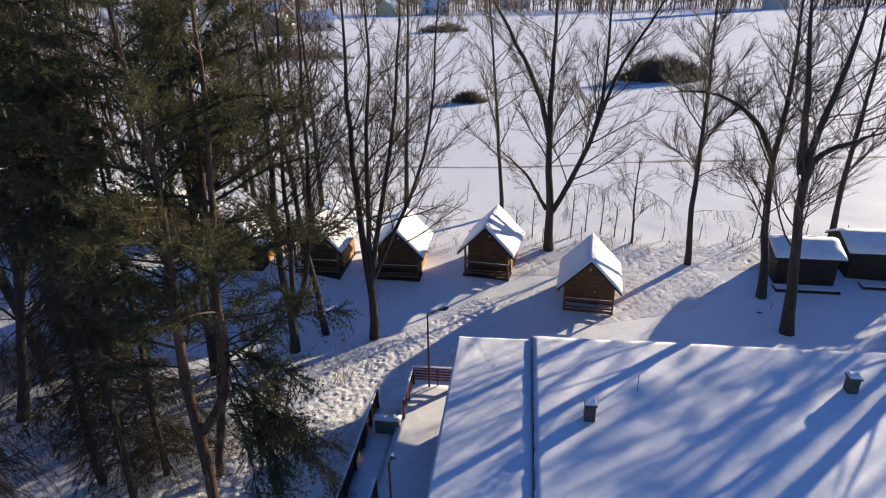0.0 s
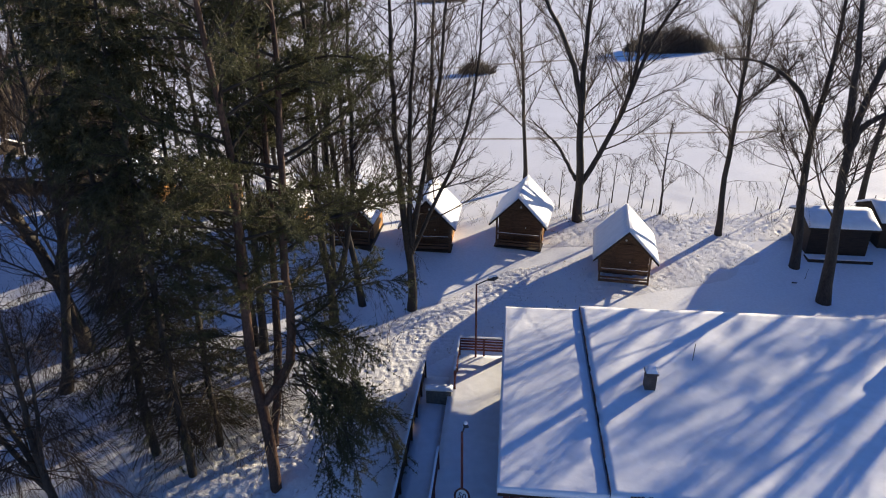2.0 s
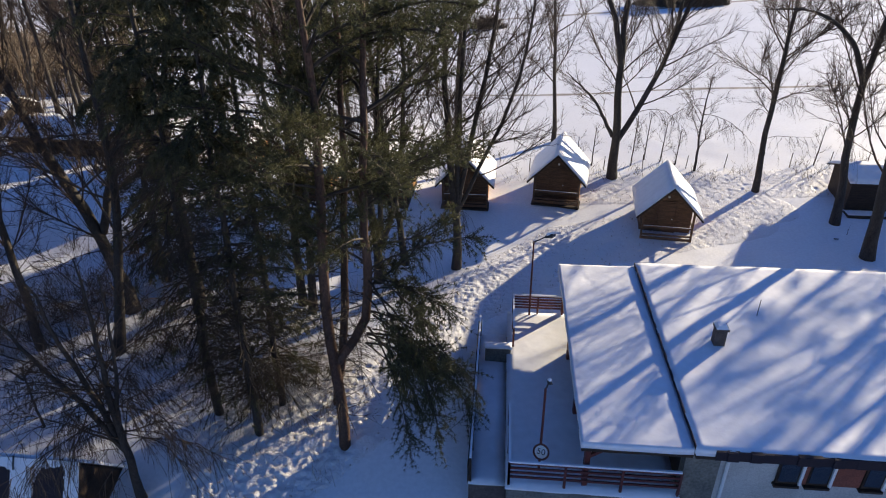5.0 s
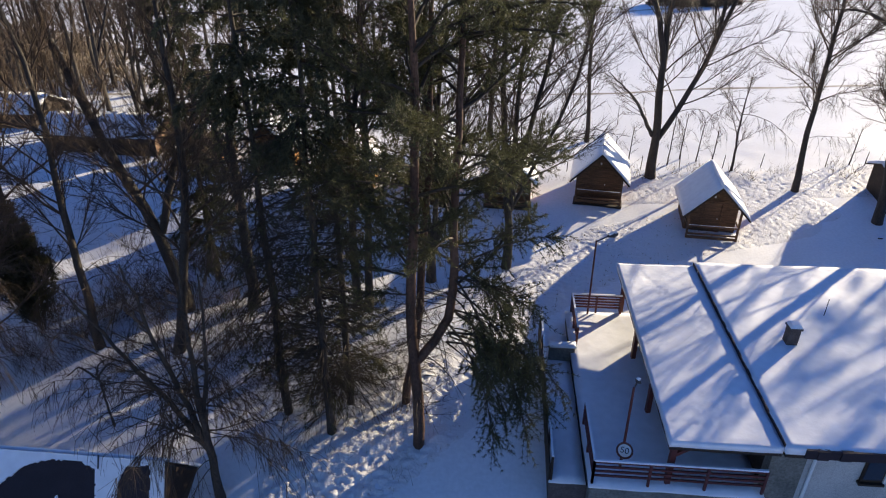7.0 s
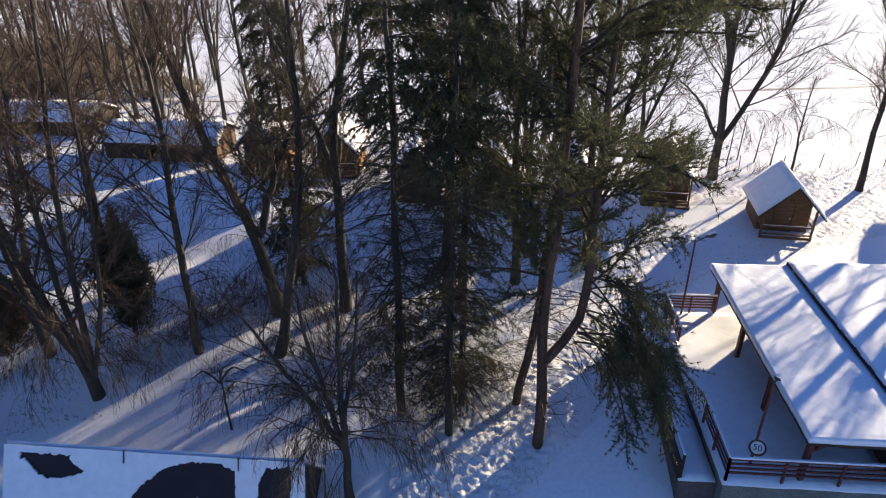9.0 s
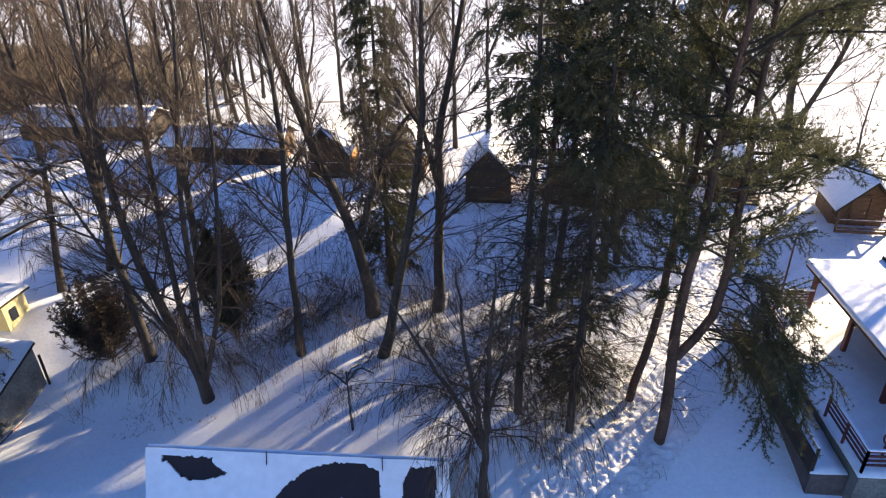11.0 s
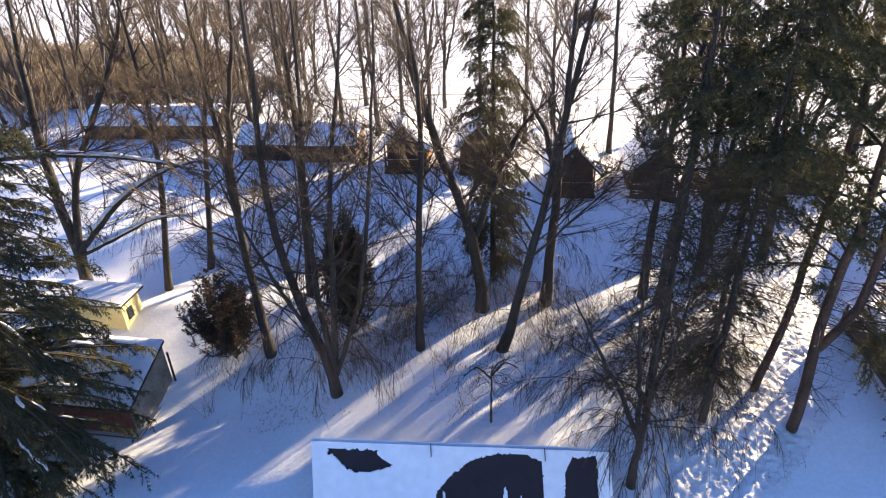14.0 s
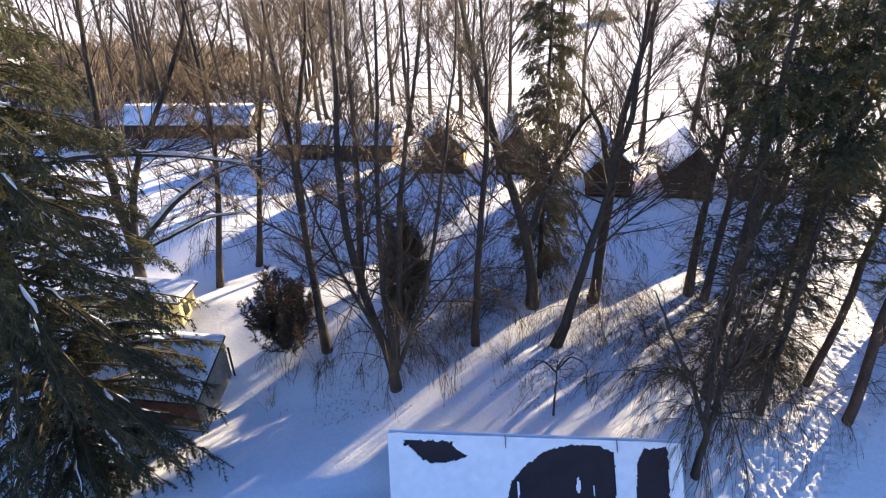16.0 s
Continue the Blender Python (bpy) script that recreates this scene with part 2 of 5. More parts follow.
def build_trodden():
    """Finer sheets of snow churned by feet: heaped lumps and pits of single footprints, sinking under the smooth snow at their rims."""
    rng = np.random.default_rng(17)
    for x0, x1, y0, y1, label in ((-13.5, 2.5, 13.2, 33.0, "path of trodden snow with many footprints"), (2.5, 28.5, 26.6, 39.6, "rough bank of trodden snow beside the field")):
        st = 0.075 if x0 < 0 else 0.1
        xs, ys = np.arange(x0, x1 + st, st), np.arange(y0, y1, st)
        X, Y = np.meshgrid(xs, ys)
        K = np.zeros(X.shape)
        Z = np.zeros(X.shape)
        for j in range(len(ys)):
            for i in range(len(xs)):
                k = trodden(xs[i], ys[j])
                if k > 0.02:
                    x, y = xs[i], ys[j]
                    K[j, i] = k
                    Z[j, i] = snow_z(x, y) + k * (0.05 + (0.6 if y < 21 else 0.42 if x < 2.5 else 0.22) * (0.05 * vnoise(x, y, 0.9, 3) + 0.045 * vnoise(x, y, 0.36, 4) + 0.13 * vnoise(x, y, 0.16, 6))) - 0.1 * (1 - min(1, 2.2 * k))
        pits = rng.uniform((x0, y0), (x1, y1), (int((x1 - x0) * (y1 - y0) * 4.5), 2))
        for px, py in pits:
            if trodden(px, py) < 0.25 + 0.4 * rng.uniform() or rng.uniform() < 0.55:
                continue
            i0, i1 = max(0, int((px - x0 - 0.4) / st)), int((px - x0 + 0.4) / st) + 1
            j0, j1 = max(0, int((py - y0 - 0.4) / st)), int((py - y0 + 0.4) / st) + 1
            a = rng.uniform(0, np.pi)
            u = (X[j0:j1, i0:i1] - px) * np.cos(a) + (Y[j0:j1, i0:i1] - py) * np.sin(a)
            v = -(X[j0:j1, i0:i1] - px) * np.sin(a) + (Y[j0:j1, i0:i1] - py) * np.cos(a)
            Z[j0:j1, i0:i1] -= rng.uniform(0.02, 0.06) * np.exp(-(u / 0.13) ** 2 - (v / 0.075) ** 2)
        ny, nx = X.shape
        a = (np.arange(ny - 1)[:, None] * nx + np.arange(nx - 1)[None, :])
        ok = (K[:-1, :-1] > 0) & (K[1:, :-1] > 0) & (K[:-1, 1:] > 0) & (K[1:, 1:] > 0)
        a = a[ok]
        F = np.stack([a, a + 1, a + nx + 1, a + nx], 1)
        used, inv = np.unique(F, return_inverse=True)
        V = np.stack([X, Y, Z], 2).reshape(-1, 3)[used]
        ob = new("trodden_snow", np_mesh("trodden_snow", V, inv.reshape(F.shape), TRODDEN, True))
        tagged(ob, label, "snow path", kind="structure")


build_ground()
build_trodden()


# ---- lodge ----
LO, LA = Vector((-0.78, 13.8, 0)), radians(-7.0)


def L(u, v, z):
    return Vector((LO.x + u * math.cos(LA) - v * math.sin(LA), LO.y + u * math.sin(LA) + v * math.cos(LA), z))


def snow_slab(u0, u1, v0, v1, z, thick, seed, step=0.3, tracks=(), rim=0.72):
    """A blanket of snow with soft, slightly uneven edges, over a flat roof."""
    nu, nv = max(2, int((u1 - u0) / step)), max(2, int((v1 - v0) / step))
    s = Shape()
    top = {}
    for j in range(nv + 1):
        for i in range(nu + 1):
            u, v = u0 + (u1 - u0) * i / nu, v0 + (v1 - v0) * j / nv
            edge = min(i, nu - i, j, nv - j)
            h = thick * (rim if edge == 0 else 0.95 if edge == 1 else 1.0) + 0.035 * vnoise(u, v, 1.7, seed) + 0.012 * vnoise(u, v, 0.5, seed + 1)
            if edge == 0:
                u += 0.03 * vnoise(u, v, 0.7, seed + 2)
                v += 0.03 * vnoise(u, v, 0.7, seed + 3)
            for ta, tb, n_ in tracks:
                for q in range(n_):
                    tu, tv = ta[0] + (tb[0] - ta[0]) * q / (n_ - 1) + 0.07 * (q % 2), ta[1] + (tb[1] - ta[1]) * q / (n_ - 1)
                    if abs(u - tu) < 0.05 and abs(v - tv) < 0.05:
                        h -= 0.025
            top[i, j] = len(s.v)
            s.v.append(tuple(L(u, v, z + h)))
    for j in range(nv):
        for i in range(nu):
            s.f.append((top[i, j], top[i + 1, j], top[i + 1, j + 1], top[i, j + 1]))
    ring = [(i, 0) for i in range(nu)] + [(nu, j) for j in range(nv)] + [(i, nv) for i in range(nu, 0, -1)] + [(0, j) for j in range(nv, 0, -1)]
    base = len(s.v)
    for k in ring:
        p = s.v[top[k]]
        s.v.append((p[0], p[1], z))
    n = len(ring)
    for k in range(n):
        s.f.append((top[ring[k]], base + k, base + (k + 1) % n, top[ring[(k + 1) % n]]))
    s.f.append(tuple(base + k for k in range(n)))
    return s


def build_lodge():
    lodge = thing("lodge", "long low lodge with snow-covered flat roof and plaster walls", "building")
    roof = part("main_roof", Shape().box(3.2, 27, -0.1, 10.4, 2.36, 2.5, L), WOOD_DARK, lodge)
    part("roof_snow", snow_slab(3.17, 27, -0.12, 10.42, 2.504, 0.24, 11, 0.25, rim=0.99), ROOF_SNOW, roof, "smooth deep snow", True)
    wing = part("porch_roof", Shape().box(0, 3.16, 0, 10.25, 2.28, 2.42, L), WOOD_DARK, lodge)
    part("roof_snow", snow_slab(-0.03, 3.165, -0.04, 10.28, 2.424, 0.2, 15, 0.1, (((0.6, 10.1), (1.5, 8.0), 13), ((1.5, 8.0), (2.0, 6.4), 9), ((0.5, 0.75), (1.1, 0.7), 7), ((1.5, 1.0), (2.0, 1.3), 5)), rim=0.98), ROOF_SNOW, wing, "smooth snow with bird tracks", True)
    part("wall_front", Shape().box(4.1, 27, 0.35, 0.6, -1.6, 2.38, L), PLASTER, lodge, "pale grey plaster wall")
    part("stone_pier", Shape().box(3.1, 4.1, 0.32, 0.7, -1.6, 2.38, L), STONE, lodge, "rough grey stone wall end")
    part("wall_back", Shape().box(3.6, 27, 9.6, 9.85, -0.6, 2.38, L), PLASTER, lodge)
    part("wall_porch", Shape().box(3.1, 3.35, 0.7, 9.6, -0.6, 2.36, L), WOOD_DARK, lodge, "dark timber wall under the porch roof")
    part("wall_end", Shape().box(26.7, 26.95, 0.6, 9.6, -0.6, 2.38, L), PLASTER, lodge)
    for v in (0.3, 3.4, 6.4, 9.6):
        p = Shape().beam(L(0.25, v, 0.6), L(0.25, v, 2.2), 0.16)
        p.beam(L(0.25, v, 1.75), L(0.8, v, 2.18), 0.1)
        part("porch_post", p, RED_PAINT, lodge)
    for u, w in ((5.75, 0.62), (6.62, 0.6), (8.15, 0.55), (9.3, 0.6), (11.2, 0.6), (12.1, 0.6)):
        win = part("window", Shape().box(u, u + w, 0.27, 0.345, 1.2, 2.16, L), WOOD_DARK, lodge, "dark window in a brown frame")
        part("pane", Shape().box(u + 0.05, u + w - 0.05, 0.25, 0.268, 1.3, 2.1, L), GLASS, win)
        part("sill", Shape().box(u - 0.05, u + w + 0.05, 0.18, 0.345, 1.1, 1.18, L), WOOD_DARK, win)
        part("mullion", Shape().box(u + w + 0.01, u + w + 0.09, 0.22, 0.345, 1.2, 2.16, L), WHITE, win)
    for u, w in ((6.47, 0.14), (7.33, 0.78), (8.8, 0.46), (10.0, 1.15)):
        part("wall_panel", Shape().box(u, u + w, 0.28, 0.345, 1.2, 2.16, L), TERRACOTTA, lodge, "rusty red panel between the windows")
    part("drainpipe", Shape().rod(L(4.3, 0.28, 2.3), L(4.3, 0.28, -1.2), 0.05), WHITE, lodge)
    # dark torn strips where the snow has slid off the felt edges
    rng = random.Random(4)
    s, v = Shape(), 0.0
    while v < 10.2:
        w = rng.uniform(0.01, 0.04)
        s.box(3.17 - w * 0.5, 3.17 + w * 0.5, v, v + 0.34, 2.45, 2.765 - rng.uniform(0, 0.03), L)
        v += 0.335
    part("felt_edge", s, TAR, lodge, "dark torn roofing felt edge")
    s, u = Shape(), 3.7
    while u < 14:
        w = rng.uniform(0.02, 0.07) * (0.25 if 8.9 < u < 9.5 else 1)
        s.box(u, u + 0.32, -0.14 - w, -0.14 + w, 2.42, 2.735 + rng.uniform(0, 0.015), L)
        u += 0.315
    part("felt_edge", s, TAR, lodge)
    for u, v, h in ((5.1, 4.95, 0.8), (14.75, 7.55, 0.75)):
        stack = part("chimney", Shape().box(u - 0.18, u + 0.18, v - 0.18, v + 0.18, 2.5, 2.7 + h - 0.12, L), BRICK, lodge)
        cap = Shape().box(u - 0.22, u + 0.22, v - 0.22, v + 0.22, 2.7 + h - 0.12, 2.7 + h - 0.04, L)
        part("chimney_cap", cap, BRICK, stack)
        part("snow_cap", Shape().prism([L(u + a * 0.21, v + b * 0.21, 2.66 + h) for a, b in ((-1, -1), (1, -1), (1, 1), (-1, 1))], [L(u + a * 0.14, v + b * 0.14, 2.77 + h) for a, b in ((-1, -1), (1, -1), (1, 1), (-1, 1))]), ROOF_SNOW, stack)
    mast = Shape().rod(L(7.0, 6.75, 2.6), L(7.0, 6.75, 3.45), 0.014)
    part("aerial", mast, IRON, lodge)


build_lodge()


def rail_run(a, b, floor, height, rails, spacing, mat, label, snow_top=True):
    """A railing from a to b (plan points of the lodge's axes)."""
    r = thing("railing", label, "railing", "terrace railings")
    (ua, va), (ub, vb) = a, b
    n = max(1, round(math.hypot(ub - ua, vb - va) / spacing))
    for i in range(n + 1):
        u, v = ua + (ub - ua) * i / n, va + (vb - va) * i / n
        part("post", Shape().beam(L(u, v, floor), L(u, v, floor + height), 0.07), mat, r)
    for k in range(rails):
        z = floor + height - 0.04 - k * (height - 0.2) / rails
        part("rail", Shape().beam(L(ua, va, z), L(ub, vb, z), 0.045, 0.07), mat, r)
    if snow_top:
        part("snow_line", Shape().beam(L(ua, va, floor + height + 0.03), L(ub, vb, floor + height + 0.03), 0.07, 0.06), ROOF_SNOW, r, "thin snow on the top rail")
    return r


def build_terrace():
    t = thing("terrace", "raised snow-covered terrace on a stone base", "terrace", kind="structure")
    part("base", Shape().box(-2.1, 3.1, 0.0, 9.5, -1.6, 0.5, L), STONE, t, "rough stone base wall")
    part("terrace_snow", snow_slab(-2.15, 3.08, -0.05, 9.5, 0.504, 0.1, 21), ROOF_SNOW, t, "untouched snow", True)
    part("ramp_base", Shape().box(-3.3, -2.104, 0.4, 8.3, -1.4, 0.1, L), BRICK, t, "reddish wall of the ramp")
    part("ramp_snow", snow_slab(-3.32, -2.15, 0.4, 8.3, 0.104, 0.1, 25), ROOF_SNOW, t, "snow on the ramp", True)
    part("low_wall", Shape().box(-3.0, -2.0, 6.5, 6.75, 0.1, 0.85, L), STONE, t)
    part("wall_snow", snow_slab(-3.05, -1.95, 6.45, 6.8, 0.854, 0.12, 27, 0.12), ROOF_SNOW, t, smooth=True)
    rail_run((-2.05, 0.08), (3.0, 0.08), 0.6, 0.95, 4, 1.7, RED_PAINT, "dark red wooden railing with snow on its rail")
    rail_run((-2.05, 0.08), (-2.05, 2.6), 0.6, 0.95, 4, 1.3, RED_PAINT, "dark red wooden railing with snow on its rail")
    rail_run((-1.9, 9.4), (0.2, 9.4), 0.6, 0.9, 5, 1.05, RED_PAINT, "dark red wooden railing with snow on its rail")
    rail_run((-1.9, 7.0), (-1.9, 9.4), 0.6, 0.9, 4, 1.2, RED_PAINT, "dark red wooden railing with snow on its rail")
    side = rail_run((-3.25, 0.5), (-3.25, 8.2), 0.15, 1.0, 1, 1.3, WOOD_DARK, "dark boarded parapet beside the ramp")
    for k in range(4):
        part("board", Shape().box(-3.34, -3.3, 0.45, 8.25, 0.06 + 0.21 * k, 0.258 + 0.21 * k, L), WOOD_DARK, side)


build_terrace()


def street_lamp(u, v, z0, z1, du, dv, label):
    lamp = thing("lamp_post", label, "lamp post", "lamp posts")
    part("pole", Shape().rod(L(u, v, z0), L(u, v, z1), 0.045, 10, 0.035), RED_PAINT, lamp)
    a, b = L(u, v, z1 - 0.05), L(u + du, v + dv, z1 + 0.15)
    part("arm", Shape().rod(a, b, 0.025), IRON, lamp)
    c = L(u + 1.9 * du, v + 1.9 * dv, z1 + 0.22)
    h = Shape().rod(b, b.lerp(c, 0.6), 0.05, 10, 0.12)
    h.rod(b.lerp(c, 0.6), c, 0.12, 10, 0.06)
    part("lamp_head", h, IRON, lamp)
    s = Shape().rod(b.lerp(c, 0.1) + Vector((0, 0, 0.09)), b.lerp(c, 0.9) + Vector((0, 0, 0.1)), 0.06, 8, 0.05)
    part("snow_cap", s, ROOF_SNOW, lamp)
    return lamp


street_lamp(-1.2, 9.3, 0.6, 4.2, 0.45, 0.12, "slim red lamp post with a snow-capped head on the terrace")
lamp2 = street_lamp(-1.1, 0.75, 0.6, 3.9, 0.07, 0.05, "slim red lamp post carrying a round speed sign")


def build_sign(parent):
    c, nrm = L(-1.08, 0.62, 1.5), Vector((-0.45, -1.0, 0.62)).normalized()
    s = Shape().rod(c, c + nrm * 0.02, 0.26, 28)
    plate = part("sign_plate", s, WHITE, parent, "round white speed sign with a red rim")
    side = nrm.cross(Vector((0, 0, 1))).normalized() * -1
    up = side.cross(nrm) * -1
    up = up if up.z > 0 else -up
    ring = Shape()
    n = 32
    for k in range(n):
        for r, d in ((0.2, 0.021), (0.26, 0.021), (0.26, 0.034), (0.2, 0.034)):
            a = 2 * math.pi * k / n
            ring.v.append(tuple(c + nrm * d + (side * math.cos(a) + up * math.sin(a)) * r))
    for k in range(n):
        for j in range(4):
            ring.f.append((4 * k + j, 4 * k + (j + 1) % 4, 4 * ((k + 1) % n) + (j + 1) % 4, 4 * ((k + 1) % n) + j))
    part("red_rim", ring, RED_PAINT, plate)
    cu = bpy.data.curves.new("number", "FONT")
    cu.body, cu.size, cu.align_x, cu.align_y, cu.extrude = "50", 0.27, "CENTER", "CENTER", 0.003
    cu.materials.append(IRON)
    tx = new("number", cu)
    right = up.cross(nrm)
    m = Matrix((right, up, nrm)).transposed().to_4x4()
    m.translation = c + nrm * 0.026
    tx.matrix_world = m
    dg = bpy.context.evaluated_depsgraph_get()
    me = bpy.data.meshes.new_from_object(tx.evaluated_get(dg))
    bpy.data.objects.remove(tx)
    ob = new("number", me)
    ob.matrix_world = m
    ob.parent = plate


build_sign(lamp2)


# ---- cabins ----
def loft(loops):
    """One closed skin over a stack of loops of four points."""
    s = Shape()
    for q in loops:
        s.v += q
    s.f.append((3, 2, 1, 0))
    for k in range(len(loops) - 1):
        for i in range(4):
            s.f.append((4 * k + i, 4 * k + (i + 1) % 4, 4 * k + 4 + (i + 1) % 4, 4 * k + 4 + i))
    k = 4 * (len(loops) - 1)
    s.f.append((k, k + 1, k + 2, k + 3))
    return s


def board_rows(z0, z1):
    """Heights and insets of lapped boards."""
    out, z = [], z0
    while z < z1 - 0.02:
        h = min(0.145, z1 - z)
        out += [(z, 0.0), (z + h - 0.012, 0.004), (z + h - 0.008, 0.018), (z + h - 0.001, 0.018)]
        z += 0.145
    return out


def cabin_mesh():
    """One cabin at the origin: front centre at (0, 0), ridge along +y, built of boards."""
    W, D, E, R = 1.33, 3.4, 1.95, 3.32        # half width, depth, eave and ridge heights
    body = thing("cabin", "small brown timber cabin with a steep snowy roof", "cabin", "row of cabins")
    part("plinth", Shape().box(-W - 0.05, W + 0.05, -0.05, D + 0.05, -0.5, 0.16), WOOD_DARK, body)

    def gable(y0, y1, floor):
        levels, z = [], floor
        while z < R - 0.05:
            h = min(0.145, R - 0.04 - z)
            for q, inset in ((0.0, 0.0), (h - 0.012, 0.004), (h - 0.008, 0.018), (h - 0.001, 0.018)):
                w = W if z + q < E else W * (R - z - q) / (R - E)
                levels.append((z + q, max(w, 0.02), y0 + inset))
            z += 0.145
        return loft([[(-w, y, z), (w, y, z), (w, y1, z), (-w, y1, z)] for z, w, y in levels])

    part("front_wall", gable(0.95, 1.02, 0.2), WOOD, body, "brown horizontal boards")
    part("back_wall", gable(D - 0.07, D, 0.2), WOOD, body)
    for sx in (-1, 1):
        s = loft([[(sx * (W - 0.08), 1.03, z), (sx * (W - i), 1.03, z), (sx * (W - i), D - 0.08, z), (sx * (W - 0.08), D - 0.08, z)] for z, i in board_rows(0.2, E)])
        # the wall towards the sun gets boards with the sunlight in their colour
        part("side_wall", s, WOOD_SUNLIT if sx > 0 else WOOD, body)
        part("post", Shape().beam((sx * (W - 0.05), 0.05, 0.16), (sx * (W - 0.05), 0.05, E + 0.05), 0.1), WOOD, body)
        t = Vector((sx * (W + 0.32), 0, E - 0.33))
        k = Vector((0, 0, R + 0.02))
        n = Vector((sx * (R - E), 0, W)).normalized()
        y0, y1 = -0.4, D + 0.3
        a = [Vector((k.x, y0, k.z)), Vector((t.x, y0, t.z)), Vector((t.x, y1, t.z)), Vector((k.x, y1, k.z))]
        roof = part("roof_slope", Shape().prism(a, [p + n * 0.07 for p in a]), WOOD_DARK, body)
        # snow blanket on the slope, thinner and uneven at the edges
        s = Shape()
        nu, nv = 8, 14
        for j in range(nv + 1):
            for i in range(nu + 1):
                f, q = i / nu, j / nv
                p = a[0].lerp(a[1], f * 0.985 + 0.0).lerp(a[3].lerp(a[2], f * 0.985), 0.012 + q * 0.976)
                edge = min(9, nu - i, j, nv - j)
                h = 0.074 + (0.06 if edge == 0 else 0.13) + 0.02 * vnoise(i * 0.5 + sx * 9, j * 0.5, 1.3, 31)
                s.v.append((0.0, p.y, p.z + h / n.z) if i == 0 else tuple(p + n * h))
        m_ = nu + 1
        for j in range(nv):
            for i in range(nu):
                s.f.append((j * m_ + i, j * m_ + i + 1, (j + 1) * m_ + i + 1, (j + 1) * m_ + i))
        ring = [i for i in range(nu)] + [j * m_ + nu for j in range(nv)] + [nv * m_ + i for i in range(nu, 0, -1)] + [j * m_ for j in range(nv, 0, -1)]
        b0 = len(s.v)
        for r_ in ring:
            p = Vector(s.v[r_])
            f = p.dot(n) - (a[0].dot(n) + 0.074)
            s.v.append(tuple(p - n * f))
        for q in range(len(ring)):
            s.f.append((ring[q], b0 + q, b0 + (q + 1) % len(ring), ring[(q + 1) % len(ring)]))
        s.f.append(tuple(b0 + q for q in range(len(ring))))
        part("snow", s, ROOF_SNOW, roof, "thick snow blanket", True)
    part("deck", Shape().box(-W - 0.08, W + 0.08, -0.12, 0.95, 0.165, 0.22), WOOD_DARK, body)
    for z in (0.55, 1.02):
        part("rail", Shape().beam((-W, 0.03, z), (W, 0.03, z), 0.05, 0.09), WOOD, body)
    part("rail_snow", Shape().beam((-W, 0.03, 1.073), (W, 0.03, 1.073), 0.035, 0.015), ROOF_SNOW, body)
    for sx in (-1, 1):
        part("side_rail", Shape().beam((sx * (W - 0.03), 0.1, 1.02), (sx * (W - 0.03), 0.95, 1.02), 0.05, 0.09), WOOD, body)
    part("skirt_board", Shape().beam((-W, 0.0, 0.36), (W, 0.0, 0.36), 0.03, 0.16), WOOD, body)
    door = part("door", Shape().box(-0.42, 0.42, 0.915, 0.945, 0.23, 2.05), WOOD, body, "plain brown plank door")
    part("door_handle", Shape().rod((0.32, 0.86, 1.12), (0.32, 0.91, 1.12), 0.03), WHITE, door)
    part("door_frame", Shape().beam((-0.5, 0.93, 0.23), (-0.5, 0.93, 2.1), 0.07).beam((0.5, 0.93, 0.23), (0.5, 0.93, 2.1), 0.07).beam((-0.53, 0.93, 2.12), (0.53, 0.93, 2.12), 0.07), WOOD, door)
    part("wall_lamp", Shape().rod((0, 0.84, 2.42), (0, 0.94, 2.42), 0.055, 10), WHITE, body, "small round white lamp")
    return body


CABINS = [(6.28, 30.74, 8.9, 30.13, 0.0), (1.0, 34.75, 3.65, 34.0, 0.45), (-4.35, 34.5, -1.65, 34.15, 0.42), (-8.98, 34.3, -6.38, 33.9, 0.95),
          (-13.7, 35.0, -11.1, 34.6, 1.02), (-18.8, 38.6, -16.2, 38.3, 1.3), (-23.7, 39.4, -21.1, 39.0, 1.34)]


def place_cabins():
    first = None
    for xa, ya, xb, yb, z in CABINS:
        m = pose((xa + xb) / 2, (ya + yb) / 2, z - 0.1, 0, 0, math.degrees(math.atan2(yb - ya, xb - xa)))
        if first is None:
            first = cabin_mesh()
            first.matrix_world = m
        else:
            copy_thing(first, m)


place_cabins()


